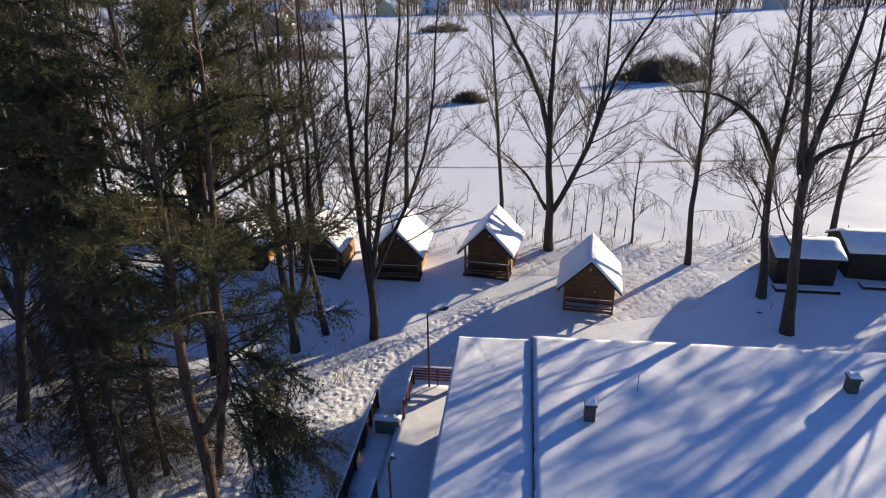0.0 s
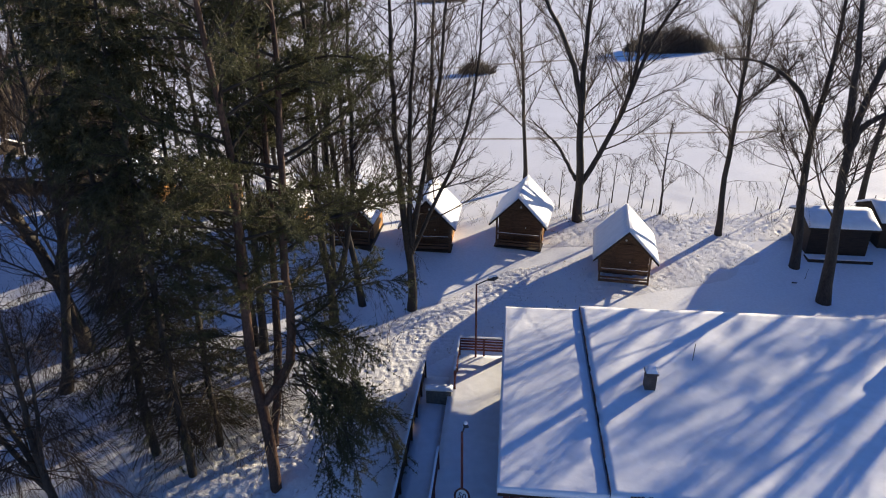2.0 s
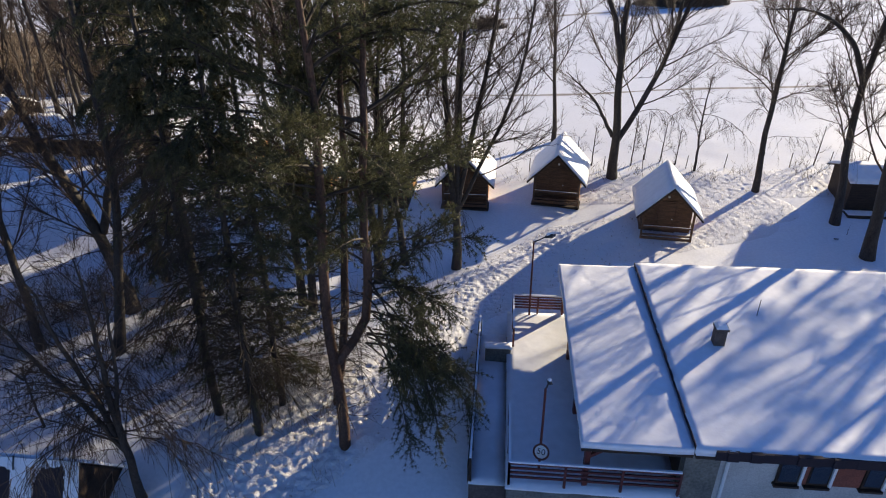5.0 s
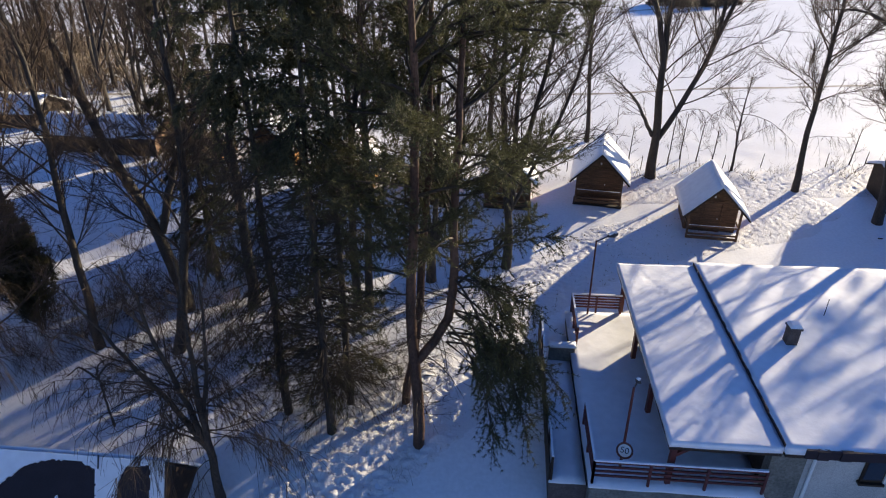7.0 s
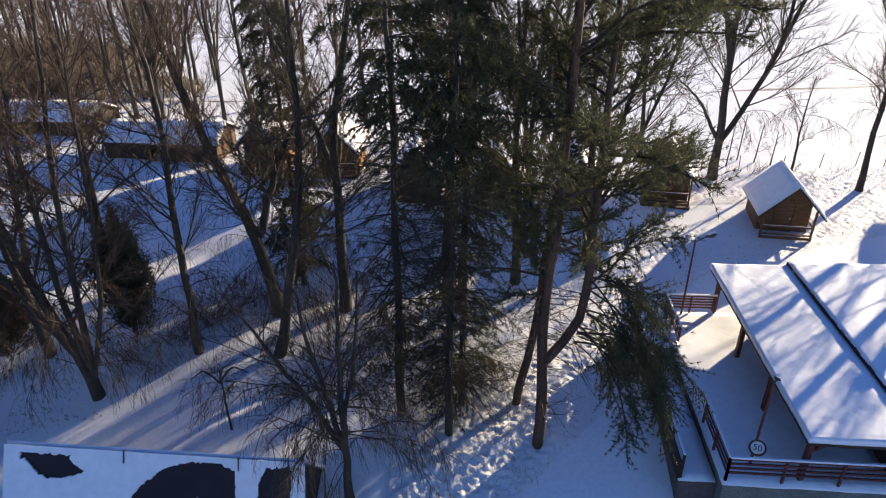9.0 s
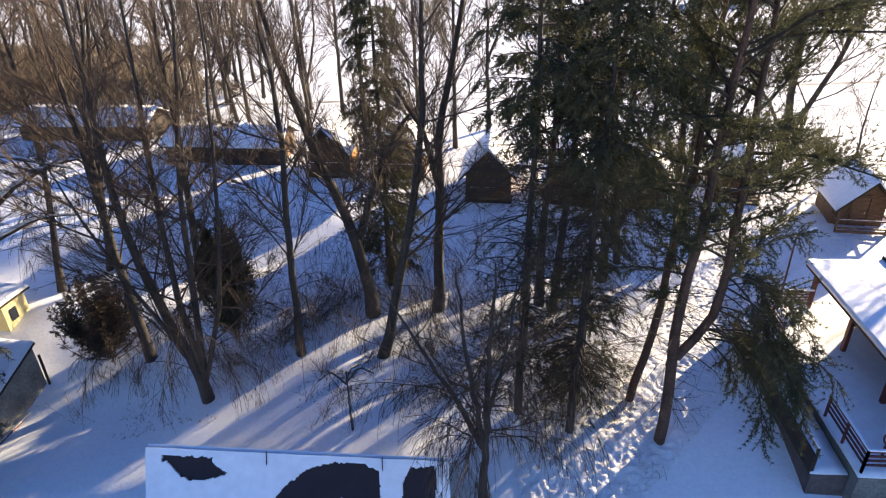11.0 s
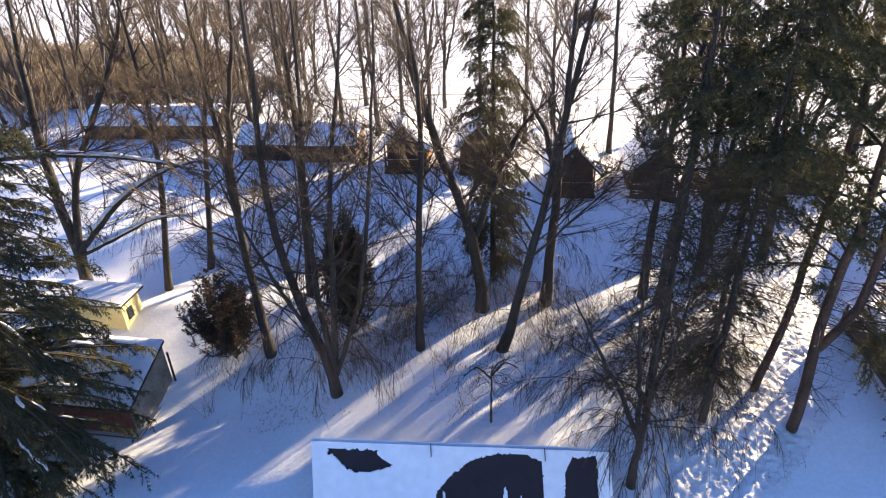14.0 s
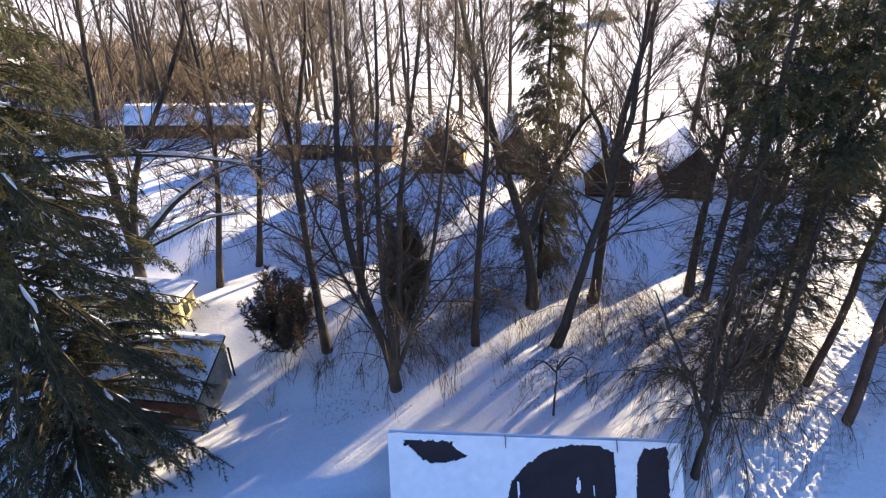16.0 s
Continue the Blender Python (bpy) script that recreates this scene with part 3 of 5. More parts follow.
# ---- sheds with their eaves to the front ----
def shed(xa, ya, xb, yb, z, depth, eave, ridge, label, end):
    """A long timber shed whose front runs from a to b; the snowy roof falls to the front and to the back."""
    w = math.hypot(xb - xa, yb - ya)
    ob = thing("shed", label, "shed", "timber sheds", at=pose(xa, ya, z, 0, 0, math.degrees(math.atan2(yb - ya, xb - xa))))
    part("front_wall", loft([[(0, i, k), (w, i, k), (w, 0.07, k), (0, 0.07, k)] for k, i in board_rows(-0.3, eave)]), WOOD_DARK, ob)
    for x0 in (0.0, w - 0.06):
        s = Shape().prism([(x0, 0.06, -0.3), (x0 + 0.06, 0.06, -0.3), (x0 + 0.06, depth - 0.06, -0.3), (x0, depth - 0.06, -0.3)], [(x0, 0.06, eave), (x0 + 0.06, 0.06, eave), (x0 + 0.06, depth - 0.06, eave), (x0, depth - 0.06, eave)])
        s.add([(x0, 0.0, eave), (x0 + 0.06, 0.0, eave), (x0, depth, eave), (x0 + 0.06, depth, eave), (x0, depth / 2, ridge), (x0 + 0.06, depth / 2, ridge)], [(0, 2, 4), (1, 5, 3), (0, 4, 5, 1), (2, 3, 5, 4), (0, 1, 3, 2)])
        part("gable_wall", s, end if x0 else WOOD_DARK, ob)
    part("back_wall", Shape().box(0, w, depth - 0.06, depth, -0.3, eave), WOOD_DARK, ob)
    for y0, y1 in ((-0.35, depth / 2), (depth + 0.35, depth / 2)):
        e = eave - 0.35 * (ridge - eave) / (depth / 2)
        a = [(-0.3, y0, e), (w + 0.3, y0, e), (w + 0.3, y1, ridge), (-0.3, y1, ridge)]
        roof = part("roof_slope", Shape().prism(a, [(x, y, q + 0.08) for x, y, q in a]), WOOD_DARK, ob)
        n, s = 16, Shape()
        for j in range(6):
            for i in range(n + 1):
                f, q = i / n, j / 5
                edge = min(i, n - i, j)
                s.v.append((-0.28 + (w + 0.56) * f, y0 + (y1 - y0) * (0.02 + 0.98 * q), e + (ridge - e) * q + 0.084 + (0.1 if edge == 0 else 0.2) + 0.03 * vnoise(i * 0.6, j * 0.6 + y0, 1.5, 41)))
        for j in range(5):
            for i in range(n):
                k = j * (n + 1) + i
                s.f.append((k, k + 1, k + n + 2, k + n + 1))
        ring = list(range(n)) + [j * (n + 1) + n for j in range(5)] + [5 * (n + 1) + i for i in range(n, 0, -1)] + [j * (n + 1) for j in range(5, 0, -1)]
        b0 = len(s.v)
        for r_ in ring:
            x, y, q = s.v[r_]
            s.v.append((x, y, e + (ridge - e) * (y - y0) / (y1 - y0) + 0.084))
        for q in range(len(ring)):
            s.f.append((ring[q], b0 + q, b0 + (q + 1) % len(ring), ring[(q + 1) % len(ring)]))
        part("snow", s, ROOF_SNOW, roof, "thick snow blanket", True)
    return ob


# lighter boards on the right gable carry its sunlit look in the colour
shed(-29.8, 42.3, -25.8, 41.75, 1.25, 3.3, 1.45, 2.3, "low dark timber shed under deep snow", WOOD)
shed(-33.9, 43.2, -30.6, 42.7, 1.25, 3.3, 1.4, 2.15, "low dark timber shed under deep snow", WOOD_DARK)
shed(-41.2, 48.9, -37.1, 48.2, 1.15, 3.4, 1.4, 2.2, "low dark timber shed under deep snow", WOOD_DARK)
shed(-47.6, 50.0, -42.2, 49.1, 1.1, 3.4, 1.4, 2.2, "low dark timber shed under deep snow", WOOD_DARK)
shed(19.0, 33.3, 22.2, 32.8, 0.25, 2.6, 1.9, 2.35, "dark timber woodshed with snow on its roof", WOOD_DARK)
shed(23.4, 33.7, 27.4, 33.1, 0.3, 2.8, 1.9, 2.5, "dark timber woodshed with snow on its roof", WOOD_DARK)


# ---- steep-roofed hut close by, felt bared where the snow slid ----
def build_hut():
    ob = thing("steep_hut", "steep-roofed hut with snow partly slid off dark felt", "hut")
    A, B = Vector((-25.46, 15.86, 1.6)), Vector((-15.8, 14.57, 1.6))
    run, back = (B - A).normalized(), Vector((0.08, 0.62, -0.78))
    down = Vector((0.0, -0.55, -0.835))
    face = run.cross(down) * -1
    face = face if face.z > 0 else -face

    def G(u, v, h):
        return A + run * u + down * v + face * h
    s = Shape().prism([G(0, 0, 0), G(0, 4.4, 0), G(9.75, 4.4, 0), G(9.75, 0, 0)], [G(0, 0, 0.05), G(0, 4.4, 0.05), G(9.75, 4.4, 0.05), G(9.75, 0, 0.05)])
    part("front_roof", s, TAR, ob, "dark roofing felt")
    q = [A + Vector((0, 0, 0.0)), A + run * 9.75, A + run * 9.75 + back * 3.6, A + back * 3.6]
    bs = Shape().prism(q, [p + Vector((0, 0.06, 0.08)) for p in q])
    part("back_roof", bs, ROOF_SNOW, ob, "snow-covered back slope")
    for u in (0.12, 9.55):
        tri = [G(u, 0.1, -0.02), G(u, 4.3, -0.02), A + run * u + back * 3.4]
        part("gable_wall", Shape().prism(tri, [p + run * 0.08 for p in tri]), WOOD_DARK, ob)

    def within(u, v, poly):
        hit = False
        for (a, b), (c, d) in zip(poly, poly[1:] + poly[:1]):
            if (b > v) != (d > v) and u < (c - a) * (v - b) / (d - b) + a:
                hit = not hit
        return hit

    torn = ([(0.51, 0.2), (2.2, 0.2), (2.22, 0.38), (2.7, 0.7), (2.06, 0.9), (1.57, 0.97), (1.19, 0.88), (0.86, 0.58), (0.66, 0.4), (0.54, 0.44)],
            [(3.96, 4.5), (3.96, 2.0), (4.12, 1.47), (4.63, 0.9), (5.31, 0.42), (6.08, 0.17), (7.1, 0.16), (7.58, 0.38), (7.58, 4.5)],
            [(8.22, 4.5), (8.22, 1.8), (8.32, 0.62), (8.58, 0.2), (9.33, 0.16), (9.33, 4.5)])

    def bare(u, v):
        w, q = 0.05 * vnoise(u, v, 0.35, 51) + 0.03 * vnoise(u, v, 0.09, 52), 0.06 * vnoise(u, v, 0.12, 54)
        # a few thin runs of snow left on the bared felt
        left = 4.3 < u < 7.5 and vnoise(u, v * 0.12, 0.14, 55) > 0.6 and v > 0.9
        return any(within(u + w, v + q, p) for p in torn) and not left
    s, idx = Shape(), {}
    nu, nv = 260, 120

    def uv(i, j):
        return 9.79 * i / nu - 0.02, 4.42 * j / nv - 0.02

    def vert(i, j):
        if (i, j) not in idx:
            u, v = uv(i, j)
            idx[i, j] = len(s.v)
            s.v.append(tuple(G(u, v, 0.115 + 0.012 * vnoise(u, v, 1.2, 53))))
        return idx[i, j]
    keep = {(i, j) for i in range(nu) for j in range(nv) if not bare(*uv(i + 0.5, j + 0.5))}
    low = {}

    def lowv(k):
        if k not in low:
            low[k] = len(s.v)
            s.v.append(tuple(Vector(s.v[k]) - face * 0.06))
        return low[k]
    for i, j in sorted(keep):
        a, b, c, d = vert(i, j), vert(i + 1, j), vert(i + 1, j + 1), vert(i, j + 1)
        s.f.append((a, b, c, d))
        for q, e in (((i, j - 1), (a, b)), ((i + 1, j), (b, c)), ((i, j + 1), (c, d)), ((i - 1, j), (d, a))):
            if q not in keep:
                s.f.append((e[0], e[1], lowv(e[1]), lowv(e[0])))
    part("roof_snow", s, ROOF_SNOW, ob, "thin snow sheet with torn openings")
    for u in (4.0, 7.7):
        sm = Shape().prism([G(u - 0.012, -0.06, 0.1), G(u + 0.012, -0.06, 0.1), G(u + 0.012, 0.34, 0.1), G(u - 0.012, 0.34, 0.1)], [G(u - 0.012, -0.06, 0.16), G(u + 0.012, -0.06, 0.16), G(u + 0.012, 0.34, 0.16), G(u - 0.012, 0.34, 0.16)])
        part("seam", sm, IRON, ob)


build_hut()


# ---- low house on the far side of the yard ----
def build_house():
    ob = thing("outbuilding", "low brick outbuilding with a snowy lean-to roof", "outbuilding")
    HA = radians(-12.0)

    def Hh(u, v, z):
        return Vector((-33.6 + u * math.cos(HA) - v * math.sin(HA), 19.95 + u * math.sin(HA) + v * math.cos(HA), z))

    def slope(v):
        return -0.3 + 1.15 * (v + 0.1) / 3.15
    part("brick_wall", Shape().box(-7, -0.2, -0.02, 0.2, -1.58, slope(0.0), Hh), BRICKRED, ob, "dark red brick front")
    part("footing", Shape().box(-7.1, 0.1, -0.12, 3.0, -2.6, -1.64, Hh), BRICKRED, ob, "dark brick footing")
    part("ledge", Shape().box(-7.12, 0.12, -0.14, 3.0, -1.637, -1.583, Hh), PLASTER, ob, "thin pale ledge above the footing")
    side = [Hh(-0.2, 0.205, -1.5), Hh(-0.02, 0.205, -1.5), Hh(-0.02, 2.9, -1.5), Hh(-0.2, 2.9, -1.5)]
    part("side_wall", Shape().prism(side, [Hh(-0.2, 0.205, slope(0.2)), Hh(-0.02, 0.205, slope(0.2)), Hh(-0.02, 2.9, slope(2.9)), Hh(-0.2, 2.9, slope(2.9))]), OLD_PLASTER, ob, "weathered brown-grey plaster side")
    part("back_wall", Shape().box(-7, -0.205, 2.7, 2.9, -1.5, slope(2.6), Hh), PLASTER, ob)
    part("corner_brace", Shape().beam(Hh(0.05, 3.0, 0.3), Hh(0.12, 2.9, -1.3), 0.09), WOOD_DARK, ob)
    r = [(-7.2, -0.1), (0.05, -0.1), (0.05, 3.05), (-7.2, 3.05)]
    part("roof", Shape().prism([Hh(u, v, slope(v) + 0.004) for u, v in r], [Hh(u, v, slope(v) + 0.1) for u, v in r]), WOOD_DARK, ob)
    n, s = 14, Shape()
    for j in range(n + 1):
        for i in range(n + 1):
            edge = min(i, n - i, j, n - j)
            u, v = -7.2 + 7.23 * i / n, -0.08 + 3.1 * j / n
            s.v.append(tuple(Hh(u, v, slope(v) + 0.104 + (0.07 if edge == 0 else 0.13) + 0.025 * vnoise(u, v, 1.4, 61))))
    for j in range(n):
        for i in range(n):
            k = j * (n + 1) + i
            s.f.append((k, k + 1, k + n + 2, k + n + 1))
    ring = list(range(n)) + [j * (n + 1) + n for j in range(n)] + [n * (n + 1) + i for i in range(n, 0, -1)] + [j * (n + 1) for j in range(n, 0, -1)]
    b0 = len(s.v)
    for r_ in ring:
        i, j = r_ % (n + 1), r_ // (n + 1)
        u, v = -7.2 + 7.23 * i / n, -0.08 + 3.1 * j / n
        s.v.append(tuple(Hh(u, v, slope(v) + 0.104)))
    for q in range(len(ring)):
        s.f.append((ring[q], b0 + q, b0 + (q + 1) % len(ring), ring[(q + 1) % len(ring)]))
    part("roof_snow", s, ROOF_SNOW, ob, "even snow blanket", True)
    up = thing("yellow_house", "pale yellow plastered house with a flat snowy roof", "house")
    part("wall", Shape().box(-9, -3.4, 5.15, 6.55, -2.0, 1.1, Hh), YELLOW, up, "pale yellow plaster")
    part("roof", Shape().box(-9.2, -3.15, 4.85, 6.75, 1.1, 1.21, Hh), WOOD_DARK, up)
    part("roof_snow", Shape().prism([Hh(u, v, 1.214) for u, v in ((-9.2, 4.85), (-3.15, 4.85), (-3.15, 6.75), (-9.2, 6.75))], [Hh(u, v, 1.36) for u, v in ((-9.1, 4.95), (-3.25, 4.95), (-3.25, 6.65), (-9.1, 6.65))]), ROOF_SNOW, up)
    part("window", Shape().box(-3.4, -3.36, 5.45, 5.85, 0.05, 0.65, Hh), GLASS, up)


OLD_PLASTER = material("old_plaster", (0.3, 0.27, 0.22), vary=0.3, scale=1.2, fine=14, second=(0.17, 0.15, 0.12), bump=0.4)
BRICKRED = material("red_brick", (0.2, 0.075, 0.055), vary=0.3, scale=3, fine=18, bump=0.4)
YELLOW = material("yellow_plaster", (0.6, 0.52, 0.28), vary=0.15, scale=1, fine=25)
build_house()


# ---- trees ----
def tubes(lines, name, mat):
    """Tapered tubes round many lines; each is (points, radii, sides)."""
    groups = {}
    for p, r, s in lines:
        groups.setdefault((len(p), s), []).append((p, r))
    VV, FF, off = [], [], 0
    for (k, s), items in groups.items():
        P = np.array([i[0] for i in items], dtype=np.float64)
        Rr = np.array([i[1] for i in items], dtype=np.float64)
        T = np.empty_like(P)
        T[:, 1:-1] = P[:, 2:] - P[:, :-2]
        T[:, 0], T[:, -1] = P[:, 1] - P[:, 0], P[:, -1] - P[:, -2]
        T /= np.linalg.norm(T, axis=2, keepdims=True) + 1e-9
        ref = np.array([0.31, 0.62, 0.12])
        A = np.cross(T, ref)
        A /= np.linalg.norm(A, axis=2, keepdims=True) + 1e-9
        Bv = np.cross(T, A)
        ang = 2 * np.pi * np.arange(s) / s
        V = P[:, :, None, :] + Rr[:, :, None, None] * (A[:, :, None, :] * np.cos(ang)[None, None, :, None] + Bv[:, :, None, :] * np.sin(ang)[None, None, :, None])
        n = len(items)
        base = off + (np.arange(n)[:, None, None] * k + np.arange(k - 1)[None, :, None]) * s
        a = base + np.arange(s)[None, None, :]
        b = base + (np.arange(s)[None, None, :] + 1) % s
        FF.append(np.stack([a, a + s, b + s, b], -1).reshape(-1, 4))
        VV.append(V.reshape(-1, 3))
        off += n * k * s
    return np_mesh(name, np.concatenate(VV), np.concatenate(FF), mat, True)


def cones(items, name, mat):
    """Three-sided tapered twigs; each is (foot, tip, radius)."""
    A = np.array([i[0] for i in items], dtype=np.float64)
    B = np.array([i[1] for i in items], dtype=np.float64)
    r = np.array([i[2] for i in items], dtype=np.float64)[:, None]
    T = B - A
    S = np.cross(T, [0.31, 0.62, 0.12])
    S /= np.linalg.norm(S, axis=1, keepdims=True) + 1e-9
    W = np.cross(T, S)
    W /= np.linalg.norm(W, axis=1, keepdims=True) + 1e-9
    V = np.stack([A + r * S, A + r * (-0.5 * S + 0.866 * W), A + r * (-0.5 * S - 0.866 * W), B], 1).reshape(-1, 3)
    k = 4 * np.arange(len(items))[:, None, None]
    F = (k + np.array([[0, 1, 3], [1, 2, 3], [2, 0, 3]])[None]).reshape(-1, 3)
    return np_mesh(name, V, F, mat)


def smooth_line(pts, n, rng, wob):
    """n points along a bent line through pts."""
    P = np.array(pts, dtype=float)
    d = np.concatenate([[0], np.cumsum(np.linalg.norm(np.diff(P, axis=0), axis=1))])
    t = np.linspace(0, d[-1], n)
    out = np.stack([np.interp(t, d, P[:, k]) for k in range(3)], 1)
    for _ in range(2):
        out[1:-1] = (out[:-2] + 2 * out[1:-1] + out[2:]) / 4
    out[1:-1] += rng.normal(0, wob, (n - 2, 3)) * [1, 1, 0.3]
    return out


def unit(v):
    return v / (np.linalg.norm(v) + 1e-9)


def limb(start, way, length, n, rng, bend, jitter):
    """A limb that bends by the vector bend as it grows."""
    p, d, out, step = np.array(start, float), unit(np.array(way, float)), [np.array(start, float)], length / (n - 1)
    for _ in range(n - 1):
        d = unit(d + np.array(bend) * (1.0 / (n - 1)) + rng.normal(0, jitter, 3))
        p = p + d * step
        out.append(p)
    return np.array(out)


def bare_tree(x, y, r, stems, seed, dense=1.0, label="bare deciduous tree standing in the snow", spread=1.0, rise=0.95, low=0.25, droop=0.0, z=None, reach=None, twig=0.0062, bark=None, skirt=0, snowy=False):
    """stems: lines of (side, height) from the foot; those after the first spring from where they start. Limbs, boughs and twigs grow on them."""
    rng = np.random.default_rng(seed)
    zg = ground_z(x, y) if z is None else z
    trunk_lines, crown_lines, sprigs = [], [], []
    first_len = max(h for _, h in stems[0])
    for k, st in enumerate(stems):
        pts = [(0.0, 0.0, -0.35), (0.0, 0.0, 0.0)] if k == 0 else []
        deep = 0.0 if k == 0 else rng.uniform(-0.5, 0.5)
        for i, (a, h) in enumerate(st):
            pts.append((a, deep * (h - st[0][1]) * 0.25 if k else 0.04 * h * rng.uniform(-1, 1), h))
        # the part above the known top tapers away
        last, prev = np.array(pts[-1]), np.array(pts[-2])
        if reach and (reach - 5.5 < last[2] < reach or k == 0):
            pts.append(tuple(last + unit(unit(last - prev) + [0, 0, 0.7]) * (reach - last[2])))
        n = 14
        line = smooth_line(pts, n, rng, min(0.03, 0.25 * r))
        r0 = r if k == 0 else r * (0.62 if k < 3 else 0.42)
        tip = 0.018
        tt = np.linspace(0, 1, n)
        rad = r0 * (1 - tt) ** 0.8 + tip
        if k == 0:
            rad[0] *= 1.35
            rad[1] *= 1.1
        trunk_lines.append((line + [x, y, zg], rad, 9))
        total = np.linalg.norm(np.diff(line, axis=0), axis=1).sum()
        nb = int((6 + total * 1.3) * dense)
        f0 = low if k == 0 else 0.12
        for q in range(nb):
            f = f0 + (1 - f0) * ((q + rng.uniform(0, 1)) / nb) ** 0.9
            i = min(n - 2, int(f * (n - 1)))
            w = f * (n - 1) - i
            s = line[i] * (1 - w) + line[i + 1] * w
            d0 = unit(line[i + 1] - line[i])
            az = rng.uniform(0, 2 * np.pi)
            out = unit(np.array([np.cos(az), np.sin(az), 0]) - d0 * 0.2)
            ln = (1.1 + 0.27 * total * (1 - f) ** 0.85) * rng.uniform(0.6, 1.25) * spread
            way = unit(out + d0 * rise * rng.uniform(0.7, 1.7))
            br = limb(s, way, ln, 7, rng, (0, 0, (0.4 - 1.5 * droop) * rng.uniform(0.1, 1.8)), 0.085)
            rb = max(0.011, min(0.4 * rad[i], 0.009 * ln + 0.006))
            crown_lines.append((br + [x, y, zg], rb * (1 - 0.8 * np.linspace(0, 1, 7)), 4))
            for _ in range(int(2 + ln * 2.7 * dense)):
                g_ = rng.uniform(0.2, 1.0)
                j = min(5, int(g_ * 6))
                p2 = br[j] + (br[j + 1] - br[j]) * (g_ * 6 - j)
                d2 = unit(unit(br[j + 1] - br[j]) + rng.normal(0, 0.45, 3))
                l2 = ln * 0.5 * rng.uniform(0.5, 1.2) * (1.15 - 0.6 * g_)
                sb = limb(p2, d2, l2, 3, rng, (0, 0, 0.25 - 1.4 * droop), 0.1)
                crown_lines.append((sb + [x, y, zg], max(twig * 1.5, rb * 0.38) * (1 - 0.7 * np.linspace(0, 1, 3)), 3))
                for _ in range(int(3 + l2 * 6.5 * dense)):
                    g2 = rng.uniform(0.15, 1.0)
                    j2 = min(1, int(g2 * 2))
                    p3 = sb[j2] + (sb[j2 + 1] - sb[j2]) * (g2 * 2 - j2)
                    d3 = unit(unit(sb[j2 + 1] - sb[j2]) + rng.normal(0, 0.5, 3))
                    d3 = unit(d3 + [0, 0, 0.15 - 1.3 * droop])
                    sprigs.append((p3 + [x, y, zg], p3 + d3 * rng.uniform(0.25, 0.75) * (0.7 + 0.3 * spread) + [x, y, zg], twig))
    for _ in range(skirt):          # long low limbs that arch over and hang
        st = trunk_lines[int(rng.integers(0, len(trunk_lines)))][0] - [x, y, zg]
        lo, hi = max(1.2, st[0][2]), min(5.8, st[-1][2])
        if hi - lo < 0.4:
            continue
        h = rng.uniform(lo, hi)
        foot = [np.interp(h, st[:, 2], st[:, c]) for c in range(3)]
        az, ln = rng.uniform(0, 2 * np.pi), rng.uniform(2.0, 4.6)
        br = limb(foot, (math.cos(az), math.sin(az), rng.uniform(0.3, 0.9)), ln, 9, rng, (0, 0, rng.uniform(-1.9, -0.8)), 0.12)
        crown_lines.append((br + [x, y, zg], (0.006 + 0.0045 * ln) * (1 - 0.8 * np.linspace(0, 1, 9)), 4))
        for _ in range(int(ln * 4.5)):
            j = int(rng.integers(2, 8))
            sb = limb(br[j], unit(unit(br[j] - br[j - 1]) + rng.normal(0, 0.6, 3)), rng.uniform(0.6, 1.8), 3, rng, (0, 0, -2.2), 0.1)
            crown_lines.append((sb + [x, y, zg], twig * np.array([1.5, 1.1, 0.6]), 3))
            for _ in range(6):
                p3 = sb[0] + (sb[2] - sb[0]) * rng.uniform(0.1, 1)
                d3 = unit(unit(sb[2] - sb[1]) + rng.normal(0, 0.45, 3) + [0, 0, -0.5])
                sprigs.append((p3 + [x, y, zg], p3 + d3 * rng.uniform(0.2, 0.55) + [x, y, zg], twig * 0.9))
    ob = thing("bare_tree", label, "tree", "bare trees", at=pose(x, y, zg))
    for p, q, _ in [k for k in trunk_lines[1:] if snowy and k[0][-1][2] - k[0][0][2] < 1.1 * abs(k[0][-1][0] - k[0][0][0])]:      # snow lying along the limbs
        part("limb_snow", tubes([(p[1:] - [x, y, zg] + [0, 0, 0.03] + q[1:, None] * [0, 0, 0.7], 0.75 * q[1:] + 0.035 * rng.uniform(0.3, 1.2, 13), 7)], "limb_snow", ROOF_SNOW), ROOF_SNOW, ob)
    back = Matrix.Translation((-x, -y, -zg))
    for nm, ln_, mt in (("trunk", trunk_lines, bark or BARK), ("crown", crown_lines, TWIG)):
        me = tubes(ln_, nm, mt)
        me.transform(back)
        part(nm, me, mt, ob)
    me = cones(sprigs, "twig_spray", TWIG)
    me.transform(back)
    tagged(part("twig_spray", me, TWIG, ob), kind="stuff")
    return ob


def needles(centres, ways, per, length, width, rng, spread, name, mat, sag=0.0):
    """Sprays of narrow leaves: per blades round each centre."""
    n = len(centres)
    C = np.repeat(np.array(centres), per, axis=0)
    D = np.repeat(np.array(ways), per, axis=0) + rng.normal(0, spread, (n * per, 3))
    D[:, 2] -= sag
    D /= np.linalg.norm(D, axis=1, keepdims=True) + 1e-9
    S = np.cross(D, rng.normal(0, 1, (n * per, 3)))
    S /= np.linalg.norm(S, axis=1, keepdims=True) + 1e-9
    ln = length * rng.uniform(0.6, 1.25, (n * per, 1))
    a = C + S * width * 0.5
    b = C - S * width * 0.5
    c = C + D * ln
    V = np.stack([a, b, c], 1).reshape(-1, 3)
    F = np.arange(len(V)).reshape(-1, 3)
    return np_mesh(name, V, F, mat)


